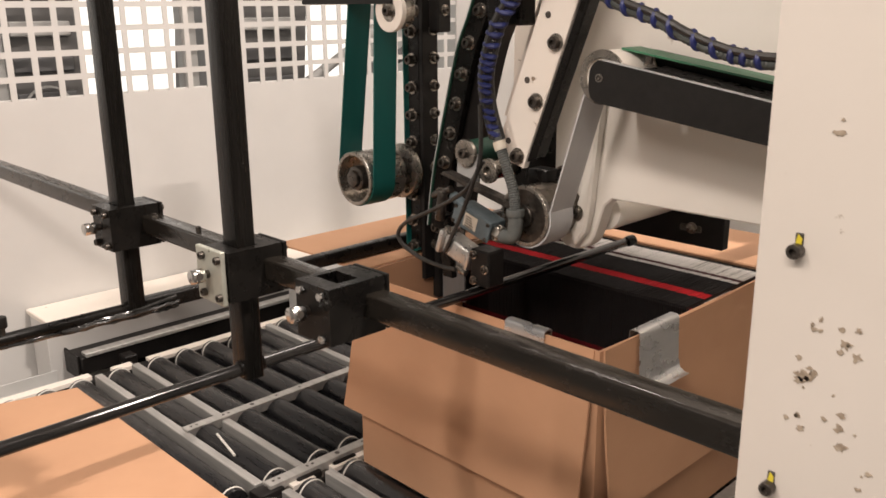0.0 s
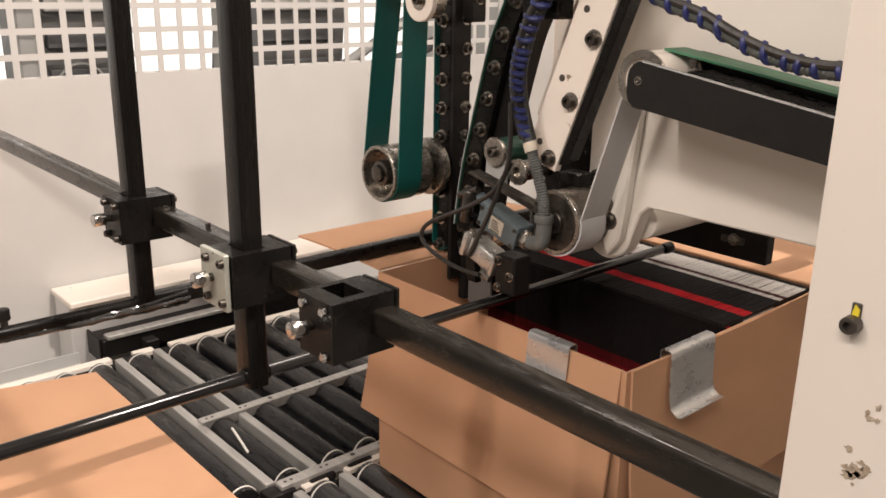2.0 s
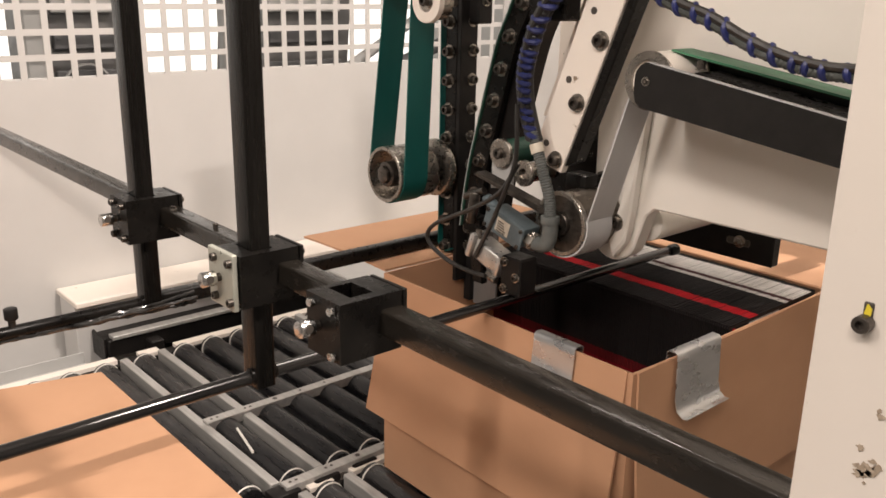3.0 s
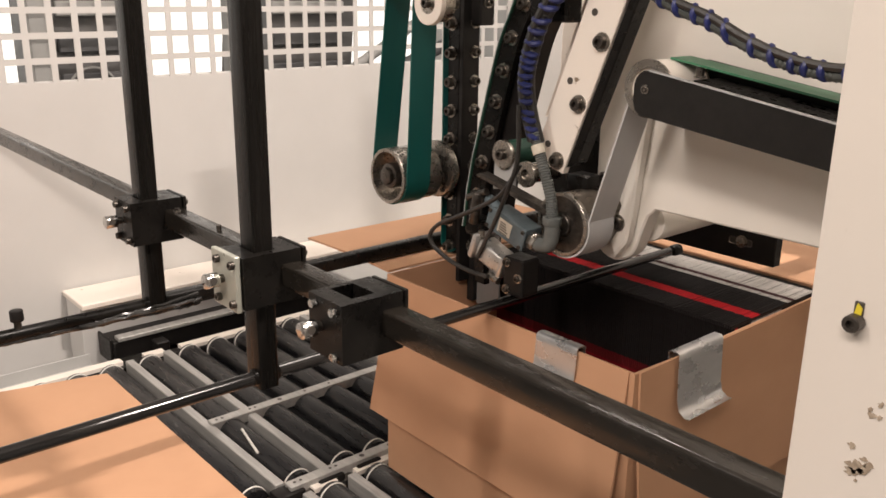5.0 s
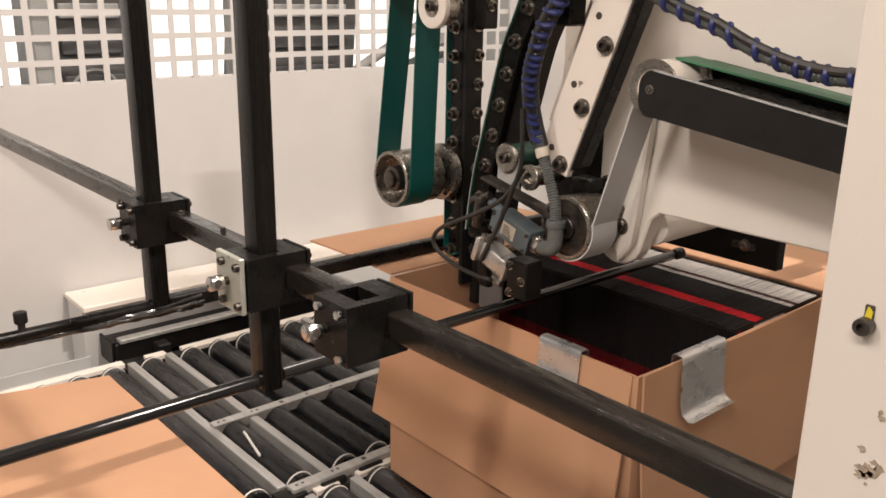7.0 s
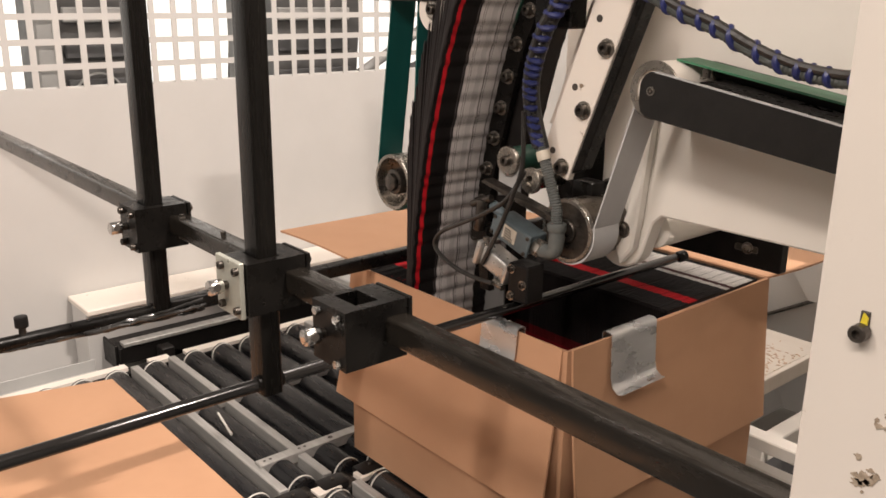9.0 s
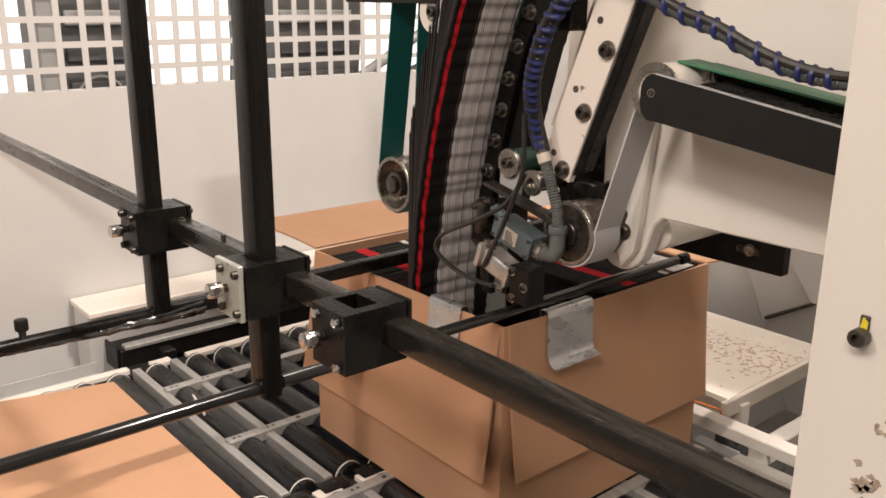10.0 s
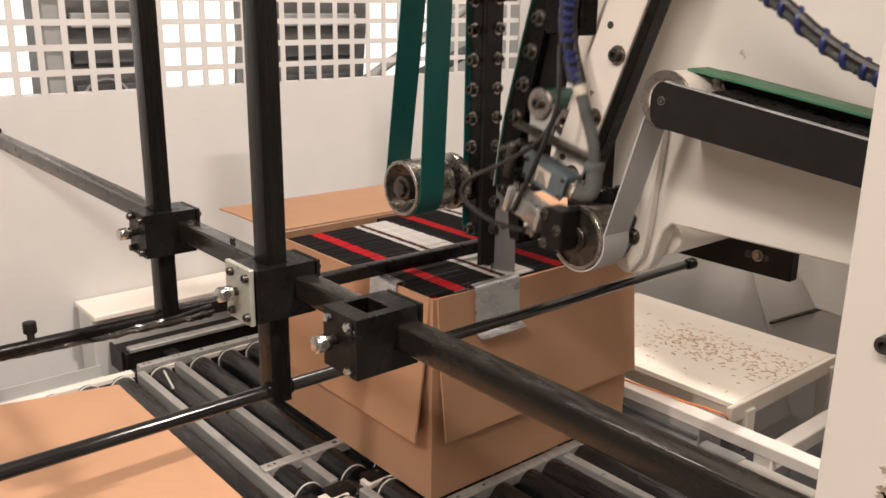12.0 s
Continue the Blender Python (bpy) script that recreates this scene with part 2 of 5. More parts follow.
def ring(bm, c, axis, r_out, r_in, length, segs=32):
    """A hollow sleeve round a centre along an axis."""
    q = Vector(axis).normalized().to_track_quat("Z", "Y").to_matrix()
    prof = [(r_in, 0), (r_out - 0.001, 0), (r_out, 0.001), (r_out, length - 0.001), (r_out - 0.001, length), (r_in, length)]
    rows = []
    for k in range(segs):
        a = 2 * math.pi * k / segs
        rows.append([bm.verts.new(Vector(c) + q @ Vector((p * math.cos(a), p * math.sin(a), h))) for p, h in prof])
    for k in range(segs):
        u, v = rows[k], rows[(k + 1) % segs]
        for j in range(len(prof)):
            i = (j + 1) % len(prof)
            bm.faces.new((u[j], v[j], v[i], u[i]))
    return bm


def prism(bm, poly, y0, y1, bevel=0.0):
    """A flat plate with an x-z outline between two depths."""
    lo = [bm.verts.new((x, y0, z)) for x, z in poly]
    hi = [bm.verts.new((x, y1, z)) for x, z in poly]
    n = len(poly)
    fs = [bm.faces.new(lo), bm.faces.new(hi[::-1])]
    for k in range(n):
        fs.append(bm.faces.new((lo[k], hi[k], hi[(k + 1) % n], lo[(k + 1) % n])))
    bmesh.ops.recalc_face_normals(bm, faces=fs)
    if bevel:
        es = list({e for f in fs[:2] for e in f.edges})
        bmesh.ops.bevel(bm, geom=es, offset=bevel, segments=1, affect="EDGES", profile=0.5)
    return bm


def smooth_line(pts, n=10):
    """Points along a curve that passes through all the given ones."""
    p = [Vector(q) for q in pts]
    p = [2 * p[0] - p[1]] + p + [2 * p[-1] - p[-2]]
    out = []
    for i in range(1, len(p) - 2):
        for k in range(n):
            t = k / n
            out.append(0.5 * (2 * p[i] + (p[i + 1] - p[i - 1]) * t + (2 * p[i - 1] - 5 * p[i] + 4 * p[i + 1] - p[i + 2]) * t * t + (3 * p[i] - p[i - 1] - 3 * p[i + 1] + p[i + 2]) * t ** 3))
    out.append(p[-2])
    return out


def sweep(bm, line, radius, segs=10, ridge=0.0):
    """A round cord along a line; ridge makes every other ring thinner."""
    up, last = Vector((0, 1, 0)), None
    for i, c in enumerate(line):
        d = (line[min(i + 1, len(line) - 1)] - line[max(i - 1, 0)]).normalized()
        s = d.cross(up).normalized()
        u = s.cross(d)
        r = radius - (ridge if i % 2 else 0)
        now = [bm.verts.new(c + (s * math.cos(2 * math.pi * k / segs) + u * math.sin(2 * math.pi * k / segs)) * r) for k in range(segs)]
        if last:
            for k in range(segs):
                bm.faces.new((last[k], last[(k + 1) % segs], now[(k + 1) % segs], now[k]))
        else:
            bm.faces.new(now[::-1])
        last = now
    bm.faces.new(last)
    return bm


def strap(bm, line, y0, y1, thick):
    """A flat belt with an x-z centre line, between two depths."""
    rows = []
    for i, c in enumerate(line):
        d = (Vector(line[min(i + 1, len(line) - 1)]) - Vector(line[max(i - 1, 0)])).normalized()
        nrm = Vector((-d.y, d.x)) * thick / 2
        a, b = Vector(c) + nrm, Vector(c) - nrm
        rows.append([bm.verts.new(q) for q in ((a.x, y0, a.y), (a.x, y1, a.y), (b.x, y1, b.y), (b.x, y0, b.y))])
    for u, v in zip(rows, rows[1:]):
        for j in range(4):
            bm.faces.new((u[j], u[(j + 1) % 4], v[(j + 1) % 4], v[j]))
    bm.faces.new(rows[0][::-1])
    bm.faces.new(rows[-1])
    bmesh.ops.recalc_face_normals(bm, faces=bm.faces)
    return bm


def base_of(ob):
    v = Vector(ob.location)
    while ob.parent:
        ob = ob.parent
        v += ob.location
    return v


def finish(name, bm, material, smooth=0.6):
    me = bpy.data.meshes.new(name)
    bm.normal_update()
    for f in bm.faces:
        f.smooth = True
    for e in bm.edges:
        e.smooth = not (len(e.link_faces) == 2 and e.calc_face_angle(0) > smooth)
    bm.to_mesh(me)
    bm.free()
    for m in material if isinstance(material, (list, tuple)) else (material,):
        me.materials.append(m)
    return me


def part(name, bm, material, parent, label="", smooth=0.6):
    bmesh.ops.translate(bm, verts=bm.verts, vec=-base_of(parent))
    ob = new(name, finish(name, bm, material, smooth))
    ob.parent = parent
    return tagged(ob, label)


def thing(name, at, label, category, group="", kind=""):
    ob = new(name)
    ob.empty_display_size = 0.05
    ob.location = at
    return tagged(ob, label, category, group, kind)


def single(name, bm, material, label, category, kind="", group="", at=(0, 0, 0), smooth=0.6):
    bmesh.ops.translate(bm, verts=bm.verts, vec=-Vector(at))
    ob = new(name, finish(name, bm, material, smooth))
    ob.location = at
    return tagged(ob, label, category, group, kind)


def bm_():
    return bmesh.new()


def bolt(parent, c, axis, r=0.006, h=0.008, socket=True, material=None, washer=True, name="bolt"):
    """A socket or hex head on a washer."""
    q = Vector(axis).normalized().to_track_quat("Z", "Y").to_matrix()
    c = Vector(c)
    ax = Vector(axis).normalized()
    bm = bm_()
    if washer:
        rod(bm, c, c + ax * 0.0022, r * 1.45, segs=18)
        for f in bm.faces:
            f.material_index = 1
        c = c + ax * 0.002
    if socket:
        prof = [(0, h - r * 0.7), (r * 0.5, h - r * 0.7), (r * 0.5, h), (r * 0.88, h), (r, h - r * 0.15), (r, 0)]
        segs = 14
    else:
        prof = [(0, h), (r * 0.8, h), (r, h - r * 0.15), (r, 0)]
        segs = 6
    rows = []
    for k in range(segs):
        a = 2 * math.pi * k / segs
        rows.append([bm.verts.new(c + q @ Vector((p * math.cos(a), p * math.sin(a), z))) for p, z in prof])
    for k in range(segs):
        u, v = rows[k], rows[(k + 1) % segs]
        for j in range(len(prof) - 1):
            if prof[j][0] == 0 and prof[j + 1][0] == 0:
                continue
            bm.faces.new((u[j], u[j + 1], v[j + 1], v[j]))
    bmesh.ops.remove_doubles(bm, verts=bm.verts, dist=1e-6)
    bmesh.ops.recalc_face_normals(bm, faces=bm.faces)
    return part(name, bm, (material or OILED, WORN_STEEL), parent)


# ---- the hall ----
FLOOR = -0.85
single("floor", box(bm_(), -6, 5, -4, 5, FLOOR - 0.1, FLOOR), CONCRETE, "grey painted factory floor", "floor", "structure")
single("ceiling", box(bm_(), -6, 5, -4, 5, 3.3, 3.4), HALL_GREY, "grey hall ceiling", "ceiling", "structure")
single("wall_south", box(bm_(), -6, 5, -4.1, -4, FLOOR, 3.3), HALL_GREY, "plain grey hall wall", "wall", "structure")
single("wall_north", box(bm_(), -6, 5, 5, 5.1, FLOOR, 3.3), HALL_GREY, "plain grey hall wall", "wall", "structure")
single("wall_east", box(bm_(), 5, 5.1, -4, 5, FLOOR, 3.3), HALL_GREY, "plain grey hall wall", "wall", "structure")
single("wall_west", box(bm_(), -6.1, -6, -4, 5, FLOOR, 3.3), HALL_GREY, "plain grey hall wall", "wall", "structure")

GUARD_X, HOLE, WEB, HOLE_Z = -1.65, 0.053, 0.018, 0.738


def guard_panel():
    """White sheet guard, solid below and punched with square holes above."""
    p = thing("guard_panel", (GUARD_X, 1.0, FLOOR), "white sheet metal guard with square perforations above", "machine guard", kind="structure")
    part("sheet", box(bm_(), GUARD_X - 0.004, GUARD_X, -1.6, 3.2, FLOOR, HOLE_Z), WALL_WHITE, p)
    bm = bm_()
    pitch = HOLE + WEB
    rows_n, cols_n, y_first = 12, 66, 0.2 - 25 * pitch - WEB / 2
    ys = sorted([y_first + k * pitch for k in range(cols_n)] + [y_first + k * pitch + WEB for k in range(cols_n)])
    zs = sorted([HOLE_Z + k * pitch for k in range(rows_n)] + [HOLE_Z + k * pitch + HOLE for k in range(rows_n)])
    grid = [[bm.verts.new((GUARD_X, y, z)) for z in zs] for y in ys]
    for i in range(len(ys) - 1):
        for j in range(len(zs) - 1):
            if i % 2 == 0 or j % 2 == 1:
                bm.faces.new((grid[i][j], grid[i + 1][j], grid[i + 1][j + 1], grid[i][j + 1]))
    ext = bmesh.ops.extrude_face_region(bm, geom=list(bm.faces), use_keep_orig=True)
    bmesh.ops.translate(bm, verts=[v for v in ext['geom'] if isinstance(v, bmesh.types.BMVert)], vec=(-0.004, 0, 0))
    bmesh.ops.recalc_face_normals(bm, faces=bm.faces)
    part("perforated_sheet", bm, WALL_WHITE, p)
    part("fold", box(bm_(), GUARD_X - 0.03, GUARD_X - 0.006, -1.6, 3.2, HOLE_Z - 0.012, HOLE_Z + 0.004, 0.002), WALL_WHITE, p)


guard_panel()


def hall_beyond():
    """Glowing backdrop added for the bright windows, and dim machinery, seen through the holes."""
    glow = bpy.data.materials.new("hall_window_glow")
    nt, b = nodes_of(glow)
    b.inputs["Base Color"].default_value = (0.8, 0.8, 0.8, 1)
    b.inputs["Emission Color"].default_value = (1.0, 0.95, 0.88, 1)
    b.inputs["Emission Strength"].default_value = 1.2
    w = thing("window_backdrop", (-5.6, 2.0, 0.2), "wide glowing backdrop for the bright hall windows behind the guard", "window", kind="structure")
    # one emissive sheet put in for all the brightness beyond the holes
    part("pane", box(bm_(), -5.62, -5.6, -3.5, 4.9, 0.0, 3.2), glow, w)
    part("window_sill", box(bm_(), -5.6, -5.5, -3.5, 4.9, -0.1, 0.0, 0.01), MID_GREY, w)


hall_beyond()


def far_cabinet(y0, y1, x0, lean):
    c = thing("control_cabinet", (x0, (y0 + y1) / 2, FLOOR), "dark grey ribbed machine cabinet behind the guard", "machine", "machines behind the guard")
    part("body", prism_yz(bm_(), [(y0, FLOOR), (y1, FLOOR), (y1 + lean, 2.6), (y0 + lean, 2.6)], x0 - 0.4, x0), RIB_GREY, c)
    for k in range(9):
        z = 0.55 + k * 0.12
        part("rib", box(bm_(), x0, x0 + 0.02, y0 + lean * 0.4 + 0.03, y1 + lean * 0.4 - 0.03, z, z + 0.05, 0.004), MID_GREY if k % 3 == 0 else DARK_GREY, c)
    part("side_post", box(bm_(), x0, x0 + 0.05, y0 - 0.07, y0 - 0.005, FLOOR, 2.6, 0.005), MID_GREY, c)
    return c


def prism_yz(bm, poly, x0, x1):
    lo = [bm.verts.new((x0, y, z)) for y, z in poly]
    hi = [bm.verts.new((x1, y, z)) for y, z in poly]
    n = len(poly)
    fs = [bm.faces.new(lo), bm.faces.new(hi[::-1])] + [bm.faces.new((lo[k], hi[k], hi[(k + 1) % n], lo[(k + 1) % n])) for k in range(n)]
    bmesh.ops.recalc_face_normals(bm, faces=fs)
    return bm


c1 = far_cabinet(0.395, 0.66, -2.1, 0.0)
part("hoop", ring(bm_(), (-2.07, 0.52, 0.66), (1, 0, 0), 0.085, 0.078, 0.012), MID_GREY, c1)
c2 = far_cabinet(1.10, 1.50, -2.1, 0.28)
part("strut", rod(bm_(), (-2.05, 1.55, 0.66), (-2.05, 2.15, 0.98), 0.022), MID_GREY, c2)
part("strut", rod(bm_(), (-2.05, 1.62, 0.60), (-2.05, 2.2, 0.80), 0.03), DARK_GREY, c2)

# ---- roller conveyor ----
ROLL_R, ROLL_X0, ROLL_X1 = 0.034, -1.26, -0.44


def conveyor(name, x0, x1, ys, strips, label, far=1.3):
    c = thing(name, ((x0 + x1) / 2, 0.6, FLOOR), label, "roller conveyor")
    for side, xa, xb in (("side_rail", x0 - 0.045, x0 - 0.006), ("side_rail", x1 + 0.006, x1 + 0.03)):
        part(side, box(bm_(), xa, xb, -0.9, far, -0.14, -0.022, 0.003), BLACK_PAINT, c, "black steel side rail")
    for ya, yb in ((0.315, 0.375), (0.425, far)):
        part("rail_cap", box(bm_(), x0 - 0.042, x0 - 0.008, ya, yb, -0.022, -0.010, 0.001), CHIPPED, c, "pale painted rail cap")
    for y in ys:
        r = part("roller", rod(bm_(), (x0, y, -ROLL_R), (x1, y, -ROLL_R), ROLL_R, segs=28, bevel=0.003), ROLLER_BLACK, c)
        for xe in (x0 + 0.012, x1 - 0.016):
            part("end_ring", ring(bm_(), (xe, y, -ROLL_R), (1, 0, 0), ROLL_R + 0.0022, ROLL_R - 0.006, 0.004, 24), WHITE_RING, r)
    for y in strips:
        part("slide_strip", box(bm_(), x0 - 0.004, x1 + 0.004, y - 0.011, y + 0.011, -0.045, -0.004, 0.002), ALU, c, "scuffed aluminium slide strip")
    for x in (x0 - 0.03, x1 + 0.02):
        for y in (-0.8, 0.7, far - 0.1):
            part("leg", box(bm_(), x - 0.02, x + 0.02, y - 0.02, y + 0.02, FLOOR, -0.14, 0.002), BLACK_PAINT, c)
    return c


ROLLS = [0.206 - 0.093 * k for k in range(10, 0, -1)] + [0.206, 0.317, 0.437, 0.527, 0.617, 0.707, 0.781, 0.886, 0.976, 1.066, 1.156]
conveyor("roller_conveyor", ROLL_X0, ROLL_X1, ROLLS, [0.264, 0.374, 0.833], "roller conveyor with black sleeved rollers on steel rails")
conveyor("roller_conveyor", -0.37, 0.55, [r + 0.03 for r in ROLLS if 0.1 < r < 1.1], [0.292, 0.407, 0.863], "second roller conveyor with black rollers behind the first")


def drive_blocks():
    for y in (0.27, 0.37, 0.47):
        b = thing("drive_block", (-0.405, y, -0.1), "small black belt drive block between the rollers", "drive block", "drive blocks")
        part("housing", box(bm_(), -0.432, -0.385, y - 0.036, y + 0.03, -0.075, -0.006, 0.006, 2), BLACK_PAINT, b)
        part("shaft", rod(bm_(), (-0.44, y + 0.04, -0.035), (-0.38, y + 0.04, -0.035), 0.02, bevel=0.002), OILED, b)
        bolt(b, (-0.41, y, -0.006), (0, 0, 1), 0.004, 0.004, washer=False)


drive_blocks()


def edge_guide():
    """Upper edge rail along the far ends of the rollers, with film caught on it."""
    g = thing("edge_guide", (-1.45, 0.5, -0.1), "black steel edge guide with a scuffed pale lip", "guide rail")
    part("channel", box(bm_(), -1.50, -1.40, 0.272, 1.9, -0.055, 0.0, 0.004), BLACK_PAINT, g)
    part("lip", box(bm_(), -1.428, -1.393, 0.285, 1.9, 0.0, 0.013, 0.002), ALU, g, "scuffed aluminium lip")
    part("end_plate", box(bm_(), -1.51, -1.41, 0.264, 0.272, -0.07, 0.006, 0.002), BLACK_PAINT, g)
    part("notch_block", box(bm_(), -1.392, -1.345, 0.38, 0.42, -0.06, -0.012, 0.003), BLACK_PAINT, g)
    part("foot", box(bm_(), -1.50, -1.44, 0.4, 1.8, FLOOR, -0.06, 0.002), BLACK_PAINT, g)
    h = thing("edge_angle", (-1.36, 0.1, -0.05), "bent galvanised angle beside the roller ends", "guide rail")
    part("angle", box(bm_(), -1.40, -1.396, -0.6, 0.20, -0.05, -0.012, 0.001), MID_GREY, h)
    part("flange", box(bm_(), -1.396, -1.32, -0.6, 0.20, -0.05, -0.046, 0.001), MID_GREY, h)
    part("cap_strip", box(bm_(), -1.302, -1.272, -0.6, 0.25, -0.021, -0.008, 0.001), CHIPPED, h, "pale rail cap strip")

    e = thing("end_cover", (-1.25, 1.1, -0.02), "light grey sheet metal cover over the roller ends", "cover")
    part("cover", box(bm_(), -1.37, -1.14, 0.99, 1.22, -0.012, 0.10, 0.004), MID_GREY, e)


edge_guide()

bench = thing("side_table", (-1.6, 0.6, FLOOR), "low cream topped table beside the guard", "table")
part("tabletop", box(bm_(), -1.645, -1.47, 0.215, 2.09, 0.092, 0.110, 0.003), CHIPPED, bench)
part("panel", box(bm_(), -1.64, -1.515, 0.222, 2.08, FLOOR, 0.092, 0.002), WALL_WHITE, bench)

# ---- flat board lying on the rollers ----
def flat_board():
    bm = bm_()
    poly = [(-1.19, 0.175), (-1.262, -0.13), (-1.30, -0.85), (0.1, -0.85), (0.1, 0.176)]
    lo = [bm.verts.new((x, y, 0.002)) for x, y in poly]
    hi = [bm.verts.new((x, y, 0.008)) for x, y in poly]
    bm.faces.new(lo[::-1])
    bm.faces.new(hi)
    for k in range(5):
        bm.faces.new((lo[k], lo[(k + 1) % 5], hi[(k + 1) % 5], hi[k]))
    bmesh.ops.recalc_face_normals(bm, faces=bm.faces)
    single("cardboard_sheet", bm, CARD, "flat brown cardboard sheet lying on the rollers", "cardboard", at=(-0.6, -0.3, 0.002))


flat_board()

# ---- guide frame: crossbar, uprights, clamps and rods ----
T = 0.03
BAR_Y, BAR_Z, ROD_Z = 0.033, 0.616, 0.477


def square_tube(bm, a, b, half=T / 2, wall=0.003, wide=0.0):
    """A hollow square tube with rounded corners along x, y or z."""
    a, b = Vector(a), Vector(b)
    d = (b - a).normalized()
    u = Vector((0, 0, 1)) if abs(d.z) < 0.5 else Vector((1, 0, 0))
    v = d.cross(u)
    r = 0.0045

    def outline(h, rad):
        pts = []
        for sx, sy in ((1, 1), (-1, 1), (-1, -1), (1, -1)):
            base = math.atan2(sy, sx) - math.pi / 4
            for k in range(4):
                ang = base + k * math.pi / 6
                pts.append(u * ((h + wide - rad) * sx + rad * math.cos(ang)) + v * ((h - rad) * sy + rad * math.sin(ang)))
        return pts
    out, inn = outline(half, r), outline(half - wall, 0.001)
    loops = [[bm.verts.new(p + q) for q in pts] for p, pts in ((a, out), (b, out), (b, inn), (a, inn))]
    n = len(out)
    for i in range(4):
        p, q = loops[i], loops[(i + 1) % 4]
        for k in range(n):
            bm.faces.new((p[k], p[(k + 1) % n], q[(k + 1) % n], q[k]))
    bmesh.ops.recalc_face_normals(bm, faces=bm.faces)
    return bm


def clamp_block(fr, xc, front, bolts_hex, open_hole):
    """A split clamp that joins an upright to the crossbar."""
    x0, x1, z0, z1 = xc - 0.038, xc + 0.031, 0.594, 0.668
    y0, y1 = -0.026, 0.072
    bm = bm_()
    h, hl = 0.0165, 0.0285
    for xa, xb, ya, yb in ((x0, xc - hl, y0, y1 - 0.009), (xc + h, x1, y0, y1 - 0.009), (xc - hl, xc + h, y0, 0.015 - h), (xc - hl, xc + h, 0.015 + h, y1 - 0.009)):
        box(bm, xa, xb, ya, yb, z0, z1)
    bmesh.ops.remove_doubles(bm, verts=bm.verts, dist=1e-5)
    c = part("clamp", bm, BLACK_STEEL, fr, "black steel clamp block")
    part("back_plate", box(bm_(), x0, x1, y1 - 0.006, y1, z0, z1, 0.001), BLACK_STEEL, c)
    if front is not BLACK_STEEL:
        part("front_plate", box(bm_(), x0 - 0.006, x1 - 0.006, y0 - 0.009, y0 - 0.001, z0 - 0.004, z1 + 0.002, 0.0012), front, c, "zinc plated front plate")
    yf = y0 - (0.009 if front is not BLACK_STEEL else 0.001)
    for dx in (-0.023, 0.019):
        for z in (z0 + 0.009, z1 - 0.010):
            if open_hole and dx < 0 and z < 0.62:
                continue
            bolt(c, (xc + dx, yf, z), (0, -1, 0), 0.0058, 0.007, not bolts_hex, CHROME if bolts_hex else OILED, False)
    k = part("clamp_screw", rod(bm_(), (xc - 0.012, yf, 0.632), (xc - 0.012, yf - 0.012, 0.632), 0.006, segs=16), OILED, c)
    bm = bm_()
    rod(bm, (xc - 0.012, yf - 0.008, 0.632), (xc - 0.012, yf - 0.028, 0.632), 0.0105, segs=20, bevel=0.0015)
    part("screw_head", bm, CHROME, c, "bright cross drilled clamp screw")
    part("tommy_hole", rod(bm_(), (xc - 0.006, yf - 0.019, 0.634), (xc - 0.0008, yf - 0.019, 0.634), 0.0052, segs=14), INK_SHADE, c)
    for z in (z0 + 0.01, z1 - 0.012):
        bolt(c, (x1 - 0.012, y1, z), (0, 1, 0), 0.0055, 0.006, not bolts_hex, CHROME if bolts_hex else OILED, False)
    return c


